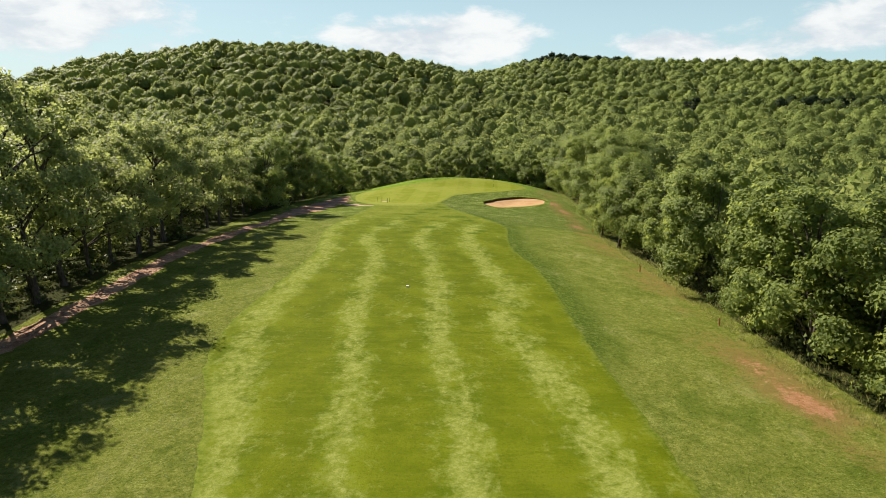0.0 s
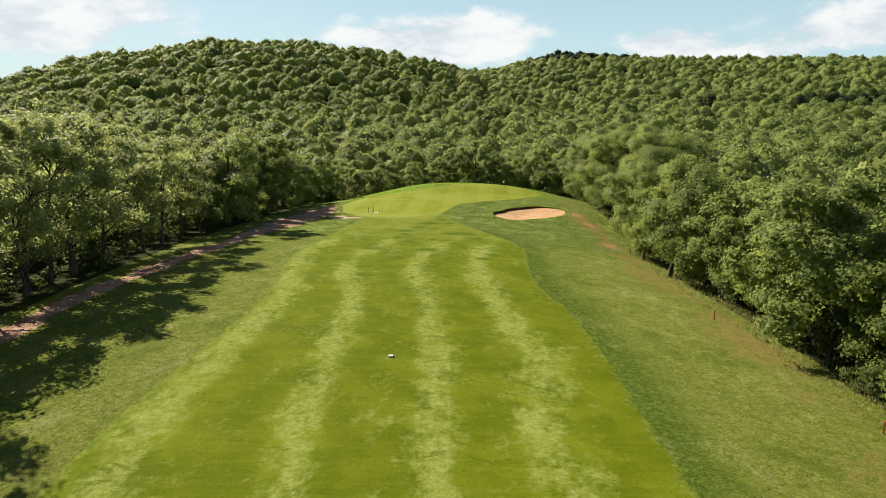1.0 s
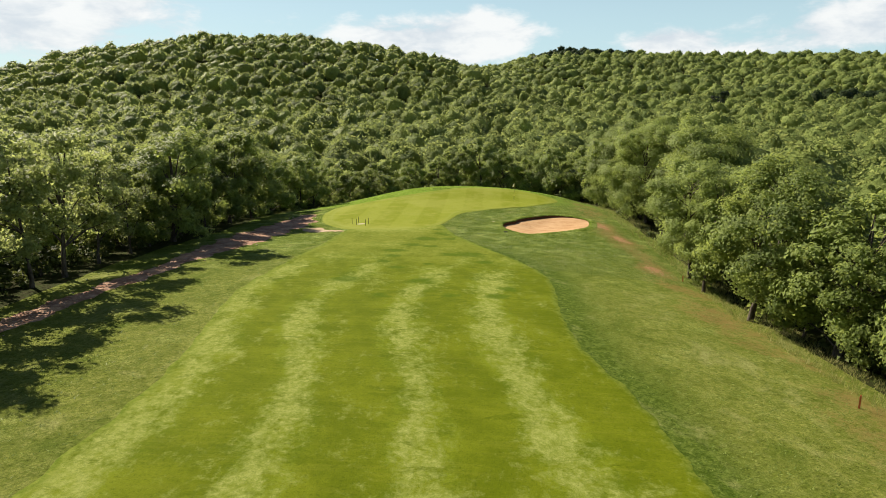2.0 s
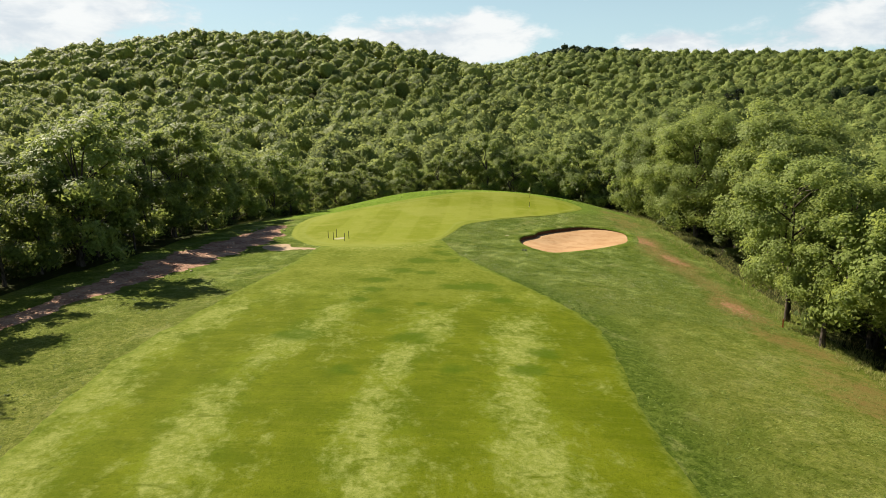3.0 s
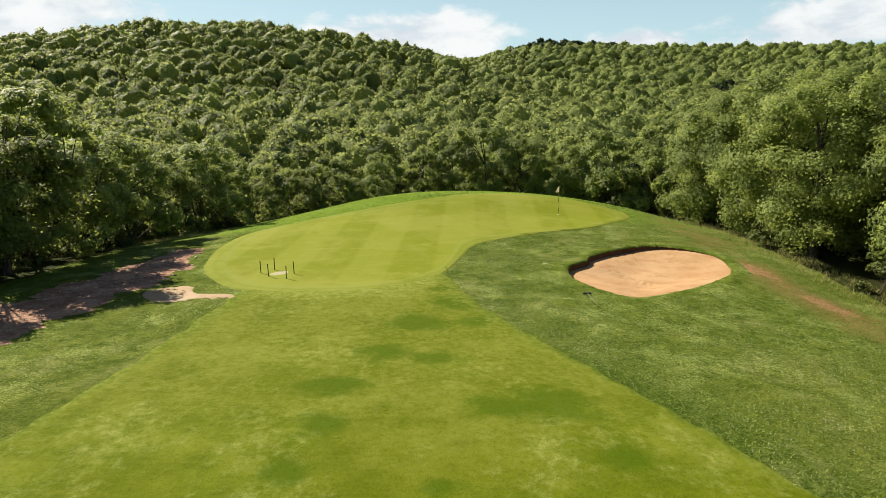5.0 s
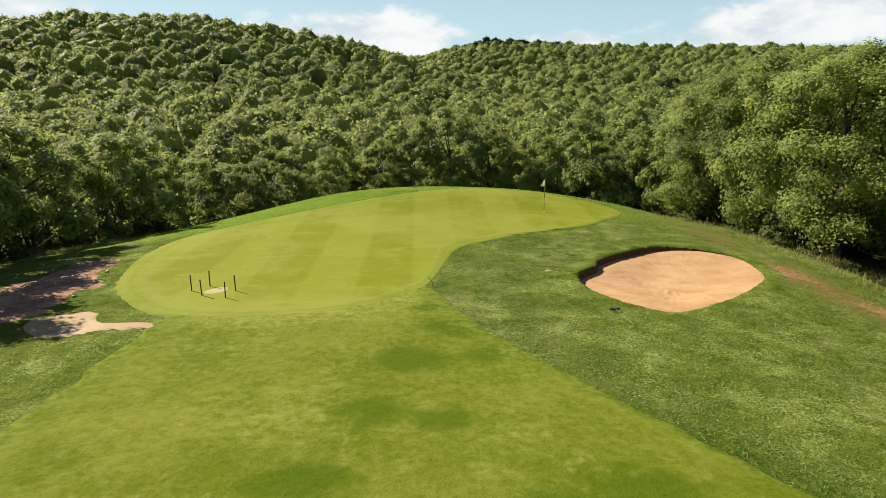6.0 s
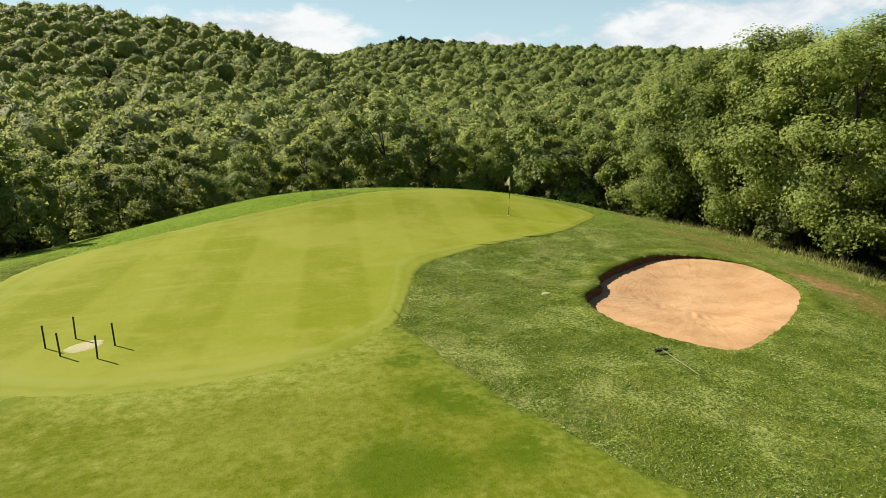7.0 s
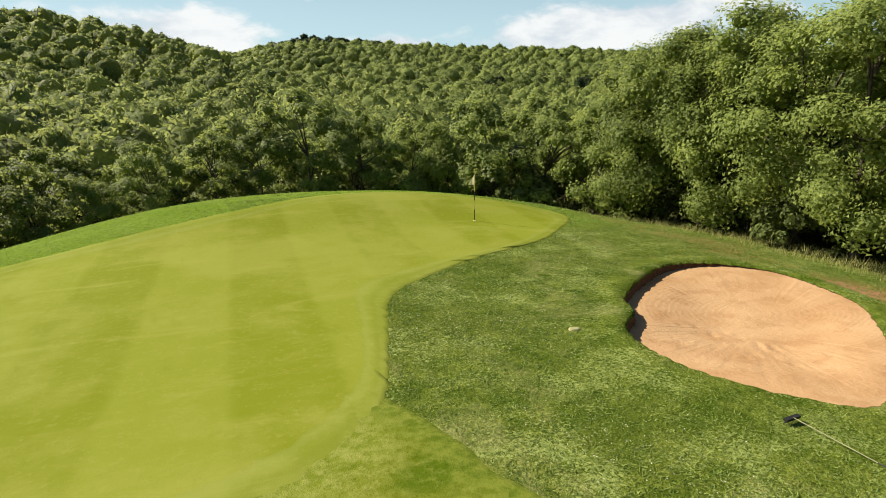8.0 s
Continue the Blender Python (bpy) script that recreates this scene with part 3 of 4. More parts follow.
# dirt path along the wood's edge
py_ = np.linspace(-8, 94, 640)
ps = np.linspace(-1, 1, 9)
wide = 0.90 + 1.45 * smooth(66, 80, py_) * smooth(95, 86, py_) + 0.24 * ripple(py_, py_ * 0, 1.4)
PX = path_mid(py_)[:, None] + ps[None, :] * wide[:, None] * (1 + 0.24 * ripple(py_[:, None] + 0 * ps, np.sign(ps)[None, :] * 9 + 0 * py_[:, None], 0.7) + 0.16 * ripple(py_[:, None] + 0 * ps, np.sign(ps)[None, :] * 7 + 0 * py_[:, None], 0.21, 2)) + 0.15 * ripple(py_, py_ * 0, 2.1, 5)[:, None]
laid("dirt_path", PX, np.repeat(py_[:, None], 9, 1), np.where(np.abs(ps) > 0.99, -0.02, 0.012 + 0.02 * (1 - np.abs(ps)))[None, :], DIRT, "stony reddish dirt path along the wood's edge", "path")
spot = closed([(-14.3, 84.5), (-13.5, 85.2), (-12.5, 85.4), (-12.0, 84.4), (-11.4, 83.8), (-10.2, 83.8), (-9.5, 83.3), (-10.6, 83.2), (-11.5, 83.25), (-12.2, 82.8), (-13.3, 82.9)], 200)
spot = spot + 0.10 * np.column_stack([ripple(spot[:, 0], spot[:, 1], 0.2), ripple(spot[:, 0], spot[:, 1], 0.17, 2)])
sx, sy = fan_sheet(spot, (-12.6, 84.0), 8)
laid("sand_patch", sx, sy, np.where(np.arange(8) == 0, -0.01, 0.026)[:, None], PALE_SAND, "small patch of spilt pale sand beside the path", "sand", wrap=True)

# ---- the bunker ----
bunker = tagged(new("bunker"), "kidney-shaped sand bunker with orange sand and a steep grass lip", "bunker", kind="structure")
bm_mid = np.array(BUNKER_MID)
out_dir = (BUNKER - bm_mid) / np.hypot(*(BUNKER - bm_mid).T)[:, None]
lipness = smooth(-0.25, 0.75, out_dir @ np.array([-0.72, 0.69]))
rim_z = ground(BUNKER[:, 0], BUNKER[:, 1])
drop = 0.05 + 0.21 * lipness
outer = BUNKER + out_dir * 0.90
turf = [(outer, ground(outer[:, 0], outer[:, 1]) + 0.004), (BUNKER + out_dir * 0.45, rim_z + 0.014 + 0.02 * lipness), (BUNKER + out_dir * 0.04, rim_z + 0.02 + 0.035 * lipness), (BUNKER - out_dir * 0.05, rim_z - 0.03)]
part("grass_lip", mesh_from("grass_lip", np.concatenate([np.column_stack([p, z]) for p, z in turf]), grid_faces(len(turf), len(BUNKER), True), GROUND), bunker, "turf edge overhanging the sand")
wall = [(BUNKER - out_dir * 0.04, rim_z - 0.015), (BUNKER + out_dir * 0.02, rim_z - drop * 0.5), (BUNKER - out_dir * 0.12, rim_z - drop - 0.03)]
part("earth_face", mesh_from("earth_face", np.concatenate([np.column_stack([p, z]) for p, z in wall]), grid_faces(len(wall), len(BUNKER), True), EARTH), bunker, "dark bare earth under the turf lip")
bs = np.linspace(0, 0.998, 40)[:, None]
bx = (BUNKER - out_dir * 0.03)[None, :, 0] * (1 - bs) + bm_mid[0] * bs
by = (BUNKER - out_dir * 0.03)[None, :, 1] * (1 - bs) + bm_mid[1] * bs
flatness = smooth(0, 0.75, bs)
bz = (rim_z - drop)[None, :] * (1 - flatness) + (rim_z.mean() - 0.42) * flatness + 0.007 * ripple(bx, by, 0.35)
rf = np.random.default_rng(3)
for i in range(38):
    # footprints along two walked lines, and a few stray ones
    q = i / 37
    fx, fy_ = (7.0 + 2.6 * q, 87.9 - 2.2 * q) if i % 2 else (8.2 + 1.2 * q, 88.6 - 3.4 * q)
    fx, fy_ = fx + rf.normal() * 0.35, fy_ + rf.normal() * 0.35
    d2 = ((bx - fx) / 0.10) ** 2 + ((by - fy_) / 0.14) ** 2
    bz = bz - 0.015 * np.exp(-d2) + 0.005 * np.exp(-((np.sqrt(d2) - 1.7) ** 2) * 3)
me = mesh_from("sand", np.stack([bx.ravel(), by.ravel(), bz.ravel()], -1), grid_faces(40, len(BUNKER), True), SAND)
shade_smooth(me)
part("sand", me, bunker, "raked orange sand")


# ---- trees ----
def unit(v):
    return v / np.maximum(np.linalg.norm(v, axis=-1, keepdims=True), 1e-9)


def leaves(centres, normals, sizes, r, slim=0.62):
    """Three-cornered leaf clusters: places, facing and lengths to a mesh's arrays."""
    n = unit(normals)
    t = unit(np.cross(n, r.normal(size=n.shape)))
    b = np.cross(n, t)
    L, W = sizes[:, None] * 0.5, sizes[:, None] * 0.62 * slim
    v = np.stack([centres - t * L, centres + t * L * 0.6 + b * W, centres + t * L * 0.8 - b * W], 1).reshape(-1, 3)
    return v, np.arange(len(v)).reshape(-1, 3)


ICO_A = (1 + 5**0.5) / 2
ICO = unit(np.array([(-1, ICO_A, 0), (1, ICO_A, 0), (-1, -ICO_A, 0), (1, -ICO_A, 0), (0, -1, ICO_A), (0, 1, ICO_A), (0, -1, -ICO_A), (0, 1, -ICO_A), (ICO_A, 0, -1), (ICO_A, 0, 1), (-ICO_A, 0, -1), (-ICO_A, 0, 1)], float))
ICO_TRI = np.array([(0, 11, 5), (0, 5, 1), (0, 1, 7), (0, 7, 10), (0, 10, 11), (1, 5, 9), (5, 11, 4), (11, 10, 2), (10, 7, 6), (7, 1, 8), (3, 9, 4), (3, 4, 2), (3, 2, 6), (3, 6, 8), (3, 8, 9), (4, 9, 5), (2, 4, 11), (6, 2, 10), (8, 6, 7), (9, 8, 1)])
SQUASH = np.array([1.08, 1.08, 0.84])


def crown_cloud(r, top, base, radius, puffs, count, size, skew=0.0, loose=0.42, droop=0.22, solid=0.36):
    """A broad crown of boughs that carry flattened clumps: the leaf clusters on the clumps, and the dense twigs and leaves inside each clump."""
    high = top - base
    nb = max(6, puffs // 6)
    u = (np.arange(nb) + r.uniform(0.2, 0.8, nb)) / nb
    h = 0.08 + 0.84 * u
    prof = np.sin(np.pi * (0.22 + 0.66 * h)) ** 0.7
    az = np.arange(nb) * 2.39996 + r.uniform(-0.5, 0.5, nb)
    reach = radius * prof * r.uniform(0.48, 0.78, nb)
    ow = np.column_stack([np.cos(az), np.sin(az), np.zeros(nb)])
    tw = np.column_stack([-np.sin(az), np.cos(az), np.zeros(nb)])
    bc = ow * reach[:, None] + np.column_stack([np.zeros((nb, 2)), base + h * high])
    bi = np.concatenate([np.arange(nb), r.integers(0, nb, puffs - nb)])
    o, t = r.uniform(-0.30, 0.40, puffs) * radius, r.uniform(-0.34, 0.34, puffs) * radius
    c = bc[bi] + ow[bi] * o[:, None] + tw[bi] * t[:, None]
    c[:, 2] += r.normal(size=puffs) * 0.045 * high - droop * np.maximum(o, 0)
    pr = r.uniform(0.17, 0.31, puffs) * radius
    c[0] = [0, 0, top - pr[0] * 1.6]
    c[:, 2] = np.clip(c[:, 2], base * 0.8 + 0.3, top - pr * 0.62)
    c[:, 0] += skew * (c[:, 2] - base)
    pick = r.choice(puffs, count, p=pr**2 / (pr**2).sum())
    out = unit(c - [0, 0, base + 0.35 * high])
    dirs = unit(r.normal(size=(count, 3)) + out[pick] * 0.75 + [0, 0, 0.45])
    far = np.where(r.uniform(size=count) < 0.12, r.uniform(1.0, 1.22, count), r.uniform(0.35, 1.06, count))
    pos = c[pick] + dirs * (pr[pick] * far)[:, None] * SQUASH
    pos[:, 2] = np.maximum(pos[:, 2], base * 0.5 + 0.1)
    nor = dirs + out[pick] * 0.35 + r.normal(size=(count, 3)) * loose + [0, 0, 0.25]
    dense = ICO[None] * r.uniform(0.8, 1.2, (puffs, 12, 1)) * solid * pr[:, None, None] * SQUASH + c[:, None, :]
    return pos, nor, size * r.uniform(0.6, 1.4, count), c, dense


def with_dense(v, q, dense):
    """Leaf clusters and the dense insides of the clumps, as one mesh's arrays."""
    return joined([(v, q), (dense.reshape(-1, 3), (ICO_TRI[None] + 12 * np.arange(len(dense))[:, None, None]).reshape(-1, 3))])


def canopy(r, top, radius, lobes, seg, rings, count, size, ragged=0.08):
    """A far tree's crown: one uneven dome of several lobes, with leaf clusters all over it."""
    mid, half = top * 0.54, top * 0.46
    d = unit(r.normal(size=(lobes, 3)) + [0, 0, 0.5])
    at, big = d * r.uniform(0.30, 0.52, (lobes, 1)), r.uniform(0.38, 0.58, lobes)
    ph = np.concatenate([[0.02], np.linspace(0.30, 2.15, rings)])
    az = np.linspace(0, math.tau, seg, endpoint=False)
    P, A = np.meshgrid(ph, az, indexing="ij")
    A = A + r.uniform(-0.5, 0.5, A.shape) * math.tau / seg * 0.6
    way = np.stack([np.sin(P) * np.cos(A), np.sin(P) * np.sin(A), np.cos(P)], -1).reshape(-1, 3)
    along_ = way @ at.T
    disc = big**2 - (at**2).sum(1) + along_**2
    rho = np.where(disc > 0, along_ + np.sqrt(np.maximum(disc, 0)), 0).max(axis=1)
    rho = np.maximum(rho, 0.34) * (1 + ragged * r.normal(size=len(rho)))
    v = way * rho[:, None] * [radius, radius, half] + [0, 0, mid]
    q = grid_faces(rings + 1, seg, True)[:, ::-1]
    f = np.concatenate([q[:, [0, 1, 2]], q[:, [0, 2, 3]]])
    n = np.cross(v[f[:, 1]] - v[f[:, 0]], v[f[:, 2]] - v[f[:, 0]])
    area = np.linalg.norm(n, axis=1) + 1e-6
    n = unit(n)
    n = n * np.sign((n * (v[f].mean(1) - [0, 0, mid])).sum(1))[:, None]
    pick = r.choice(len(f), count, p=area / area.sum())
    w2 = r.dirichlet((1, 1, 1), count)
    pos = (v[f[pick]] * w2[:, :, None]).sum(1) + n[pick] * (r.uniform(-0.1, 1.0, count) * (0.12 * size + 0.22))[:, None]
    v = (v - [0, 0, mid]) * 0.90 + [0, 0, mid]
    lv, lq = leaves(pos, n[pick] + r.normal(size=(count, 3)) * 0.5 + [0, 0, 0.15], size * r.uniform(0.6, 1.4, count), r, 1.0)
    return joined([(v, f), (lv, lq)])


def tube(points, radii, sides=6):
    p, rows = np.array(points, float), []
    a = np.linspace(0, math.tau, sides, endpoint=False)
    for i in range(len(p)):
        d = unit((p[min(i + 1, len(p) - 1)] - p[max(i - 1, 0)])[None])[0]
        u = unit(np.cross(d, [0.31, 0.95, 0.05])[None])[0]
        v = np.cross(d, u)
        rows.append(p[i] + radii[i] * (np.cos(a)[:, None] * u + np.sin(a)[:, None] * v))
    return np.concatenate(rows), grid_faces(len(p), sides, True)


def tree_thing(name, r, top, base, radius, puffs, count, size, trunk=0.16, limbs=7, leaf=None, label="", category="tree", group="", stems=1, loose=0.5, solid=0.30, slim=0.95):
    ob = tagged(new(name), label, category, group)
    skew = r.uniform(-0.12, 0.12)
    pos, nor, sz, c, dense = crown_cloud(r, top, base, radius, puffs, count, size, skew, loose, solid=solid)
    v, q = with_dense(*leaves(pos, nor, sz, r, slim), dense)
    wood_parts = []
    for k in range(stems):
        lean = r.uniform(-0.35, 0.35, 2) * (1 + 0.8 * (stems > 1))
        zs = np.linspace(-0.25, top * (0.72 if base > 1.0 else 0.5), 7)
        pts = [(lean[0] * max(z / top, 0) ** 1.3 * 2 + skew * max(z - base, 0) + r.normal() * 0.05 + 0.25 * k, lean[1] * (z / top) * 2 + r.normal() * 0.05, z) for z in zs]
        wood_parts.append(tube(pts, [trunk * (1.35 if i == 0 else 1.0) * (1 - 0.85 * i / 6) for i in range(7)]))
        order = np.concatenate([[0], r.permutation(len(c))[:limbs]])
        for i in order:
            end = c[i]
            z0 = min(max(base * 0.7, end[2] - r.uniform(1.0, 2.6)), zs[-1] * 0.94)
            at = np.array([np.interp(z0, zs, [p[0] for p in pts]), np.interp(z0, zs, [p[1] for p in pts]), z0])
            bend = (at + end) / 2 + [0, 0, 0.25]
            wood_parts.append(tube([at, bend, end], [trunk * 0.45, trunk * 0.3, trunk * 0.1], 5))
    wv, wq = joined(wood_parts)
    me = mesh_from("trunk", wv, wq, BARK)
    shade_smooth(me)
    part("trunk", me, ob)
    part("crown", mesh_from("crown", v, q, leaf or LEAF, 3), ob)
    return ob


def stand(protos, spots, r, lo, hi):
    """Stands the prototypes, then copies of them, at the spots (x, y, size)."""
    used = [False] * len(protos)
    for x, y, k in spots:
        i = int(r.integers(len(protos)))
        m = pose(x, y, ground1(x, y) - 0.05, r.uniform(-3, 3), r.uniform(-3, 3), r.uniform(0, 360)) @ Matrix.Scale(k * r.uniform(lo, hi), 4)
        if used[i]:
            copy_thing(protos[i], m)
        else:
            protos[i].matrix_basis = m
            used[i] = True
    for i, u in enumerate(used):
        if not u:
            x, y, k = spots[i]
            protos[i].matrix_basis = pose(x + 1.5, y + 1.5, ground1(x + 1.5, y + 1.5))


def along(outline, lo, hi, gap, off, r, jit=0.6):
    """Spots along a stretch of an outline (parts of its length), set off outwards."""
    p = outline
    seg = np.roll(p, -1, axis=0) - p
    ln = np.hypot(*seg.T)
    cum = np.concatenate([[0], np.cumsum(ln)])
    spots, s = [], lo
    while s < hi:
        i = int(np.searchsorted(cum, s) - 1)
        i = max(0, min(i, len(p) - 1))
        d = seg[i] / ln[i]
        q = p[i] + d * (s - cum[i])
        o = off + r.uniform(-jit, jit)
        spots.append((q[0] + d[1] * o, q[1] - d[0] * o))
        s += gap * r.uniform(0.75, 1.25)
    return spots


def clearing_spots(gap, off, r, jit=0.6, y_from=6):
    seg = np.roll(CLEARING, -1, axis=0) - CLEARING
    total = np.hypot(*seg.T).sum()
    # the outline runs up the west side, round the back and down the east side
    return [(x, y) for x, y in along(CLEARING, 0, total, gap, -off, r, jit) if y > y_from]


r = np.random.default_rng(11)
def oaks(n, base, count, size, puffs, limbs, label, group, r, wide=(3.1, 3.9), loose=0.42, leaf=None, slim=0.95, solid=0.30):
    return [tree_thing("oak_tree", r, r.uniform(9.2, 11.0), r.uniform(*base), r.uniform(*wide), puffs + int(r.integers(0, 6)), count, size, r.uniform(0.12, 0.18), limbs, label=label, group=group, stems=1 + (i % 3 == 0), loose=loose, leaf=leaf, slim=slim, solid=solid) for i in range(n)]


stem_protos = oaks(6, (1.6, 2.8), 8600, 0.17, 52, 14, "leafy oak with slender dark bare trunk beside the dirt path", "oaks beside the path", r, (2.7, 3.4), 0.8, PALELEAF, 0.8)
bush_protos = oaks(7, (0.3, 1.1), 11500, 0.195, 70, 9, "broad bushy green oak at the grass edge", "oaks at the grass edge", r, solid=0.44)
second_protos = oaks(5, (0.4, 1.2), 3900, 0.30, 50, 4, "leafy green oak just behind the clearing's edge", "oaks behind the edge", r)
tall_protos = oaks(4, (0.3, 0.8), 38000, 0.122, 110, 14, "tall full-crowned oak beside the bunker", "tall oaks beside the bunker", np.random.default_rng(17), (3.3, 4.1), 0.36, solid=0.34)
inner_protos = oaks(4, (0.5, 1.4), 1900, 0.42, 40, 4, "leafy green oak standing close among other trees", "oaks inside the wood", r)


def kept(x, y):
    """Height of the wood by place: taller beside the bunker and along the first stretch of path."""
    if x > 10 and 82 < y < 106:
        return 1.10
    if x < 4 and y > 104:
        return 0.86
    if x < -13 and y > 97:
        return 1.05
    if x < -13 and y > 66:
        return 0.92
    if x < 0 and y < 27:
        return 1.12
    if x < 0 and y < 41:
        return 1.15
    if x < 0 and y < 64:
        return 1.04
    return 1.0


# trees that stand out: place and size
trunked = [(17.7, 60.4, 1.02), (18.3, 71.4, 0.98), (17.6, 67.0, 0.80), (21.6, 92.4, 1.05)]
high = (22.0, 95.4, 1.16)
front = [(x, y, kept(x, y)) for x, y in clearing_spots(3.3, 1.5, r)]
front = [f for f in front if min(math.hypot(f[0] - t[0], f[1] - t[1]) for t in trunked + [high]) > 2.6]
second = [(x, y, kept(x, y) * (0.72 if x < -14 and y < 67 else 1.0)) for x, y in clearing_spots(3.6, 4.9, r, 0.9) if not (x < -14 and y < 67 and r.uniform() < 0.35)]
third = [(x, y, 0.78 if x < -14 and y < 67 else 1.0) for x, y in clearing_spots(4.4, 8.8, r, 1.2)]
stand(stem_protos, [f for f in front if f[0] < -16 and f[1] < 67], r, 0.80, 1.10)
trunked += [(f[0] + 2.6, f[1], f[2]) for f in front if f[0] > 10 and 76 < f[1] < 93]
front = [f for f in front if not (f[0] > 10 and 76 < f[1] < 93)]
tall = [(f[0] + 1.2, f[1], f[2]) for f in front if f[0] > 10 and 80 < f[1] < 106]
front = [f for f in front if not (f[0] > 10 and 80 < f[1] < 106)]
stand(bush_protos, [f for f in front if not (f[0] < -16 and f[1] < 67)], r, 0.76, 1.08)
stand(second_protos, second, r, 0.76, 1.05)
stand(tall_protos, tall + [high], np.random.default_rng(19), 0.90, 1.06)
trunk_protos = oaks(3, (1.6, 2.3), 27000, 0.122, 76, 14, "oak with a bare dark trunk at the grass edge", "oaks with bare trunks", np.random.default_rng(29), (2.8, 3.3))
stand(trunk_protos, trunked, np.random.default_rng(30), 0.96, 1.04)
stand(inner_protos, third, r, 0.78, 1.06)

# one dark tree on the far slope
DARKLEAF = mat_leaf("dark_leaves", (0.018, 0.032, 0.012), (0.030, 0.048, 0.018), (0.04, 0.055, 0.02))
lone = tree_thing("evergreen_tree", r, 11.0, 1.0, 3.6, 40, 1200, 0.6, 0.2, 5, leaf=DARKLEAF, label="dark round evergreen among paler trees on the slope")
lone.matrix_basis = pose(124, 312, ground1(124, 312) + 0.5)

# shrubs under the edge
shrub_protos = [tree_thing("shrub", r, r.uniform(1.7, 2.6), 0.05, r.uniform(1.0, 1.5), 30, 1900, 0.158, 0.035, 4, leaf=SHRUB, label="dense dark green shrub under the trees", category="shrub", group="shrubs at the wood's edge") for i in range(4)]
bushes = [(x, y, 1.0 + 0.55 * (x > 12)) for x, y in clearing_spots(2.6, 1.4, r, 0.7) if (x > 3 or y > 96) and not (x > 12 and y < 104 and r.uniform() < 0.7)]
bushes += [(x, y, 0.75) for x, y in clearing_spots(3.4, 2.6, r, 1.2) if x < -10]
stand(shrub_protos, bushes, r, 0.6, 1.15)


# ---- far woods ----
def far_woods():
    r = np.random.default_rng(23)
    out_v, out_q, out_t, total = [], [], [], 0
    bands = [
        # x0, x1, y0, y1, gap, lobes, segments, rings, leaf clusters, leaf length, crown radius
        (-110, 110, -40, 22, 5.2, 5, 8, 4, 60, 1.0, 3.9),
        (-100, 100, 22, 70, 5.2, 9, 12, 5, 240, 0.50, 3.8),
        (-84, 84, 70, 118, 5.2, 11, 14, 6, 560, 0.36, 3.8),
        (-100, 120, 118, 152, 5.4, 12, 14, 7, 680, 0.34, 3.8),
        (-200, 250, 152, 205, 5.8, 10, 12, 5, 400, 0.46, 4.2),
        (-330, 420, 205, 330, 5.8, 7, 10, 4, 160, 0.62, 4.0),
        (-420, 620, 330, 640, 6.4, 6, 9, 4, 60, 0.85, 4.6),
    ]
    for x0, x1, y0, y1, gap, lobes, seg, rings, count, size, rad in bands:
        xs, ys = np.meshgrid(np.arange(x0, x1, gap), np.arange(y0, y1, gap))
        xs = xs.ravel() + r.uniform(-0.58, 0.58, xs.size) * gap
        ys = ys.ravel() + r.uniform(-0.58, 0.58, ys.size) * gap
        gap_ok = np.hypot(xs[:, None] - CLEARING[None, :, 0], ys[:, None] - CLEARING[None, :, 1]).min(axis=1) > 12.0
        keep = ~inside(CLEARING, xs, ys) & gap_ok & ((np.abs(xs) < 0.80 * ys + 42) | (ys < 118) | ((xs > 0) & (xs < 1.75 * (ys - 80))))
        if y1 <= 118:
            keep &= ((ys > 0) & (np.abs(xs) < 70)) | (r.uniform(size=xs.size) < 0.5)
        # no trees on slopes turned away behind the hilltops
        keep &= ~((ys > 480) & (xs < -50)) & (xs > -0.82 * ys - 40)
        xs, ys = xs[keep], ys[keep]
        zs = ground(xs, ys)
        protos = [canopy(r, 9.2, rad * r.uniform(0.78, 1.32), lobes, seg, rings, count, size) for _ in range(14)]
        kind = r.integers(0, 14, len(xs))
        for k in range(14):
            at = kind == k
            m = int(at.sum())
            if not m:
                continue
            v, q = protos[k]
            a, sc = r.uniform(0, math.tau, m), r.uniform(0.64, 1.18, m)
            ca, sa = np.cos(a)[:, None], np.sin(a)[:, None]
            vx = (v[None, :, 0] * ca - v[None, :, 1] * sa) * sc[:, None] + xs[at][:, None]
            vy = (v[None, :, 0] * sa + v[None, :, 1] * ca) * sc[:, None] + ys[at][:, None]
            vz = v[None, :, 2] * (sc * r.uniform(0.85, 1.1, m))[:, None] + zs[at][:, None]
            out_v.append(np.stack([vx, vy, vz], -1).reshape(-1, 3))
            out_q.append((q[None] + (total + len(v) * np.arange(m))[:, None, None]).reshape(-1, 3))
            total += m * len(v)
            patch = 0.5 + 0.35 * ripple(xs[at], ys[at], 22, 4)
            tint = np.clip(patch * 0.5 + r.uniform(0, 1, m) ** 1.3 * 0.95 - 0.15, 0, 1.1)
            # dark evergreens on the ridge's top; one hollow's shade is put into the tint
            dark = np.maximum(np.exp(-(((xs[at] - 118) / 46) ** 4) - ((ys[at] - 580) / 58) ** 4), np.exp(-(((xs[at] - 205) / 36) ** 4) - ((ys[at] - 318) / 17) ** 4))
            tint = tint - 1.1 * (dark + 0.25 * r.uniform(-1, 1, m) > 0.45)
            out_t.append(np.repeat(tint, len(v)))
    v, t = np.concatenate(out_v), np.concatenate(out_t)
    me = mesh_from("woodland", v, np.concatenate(out_q), WOODS, 3)
    put_attr(me, "tint", t)
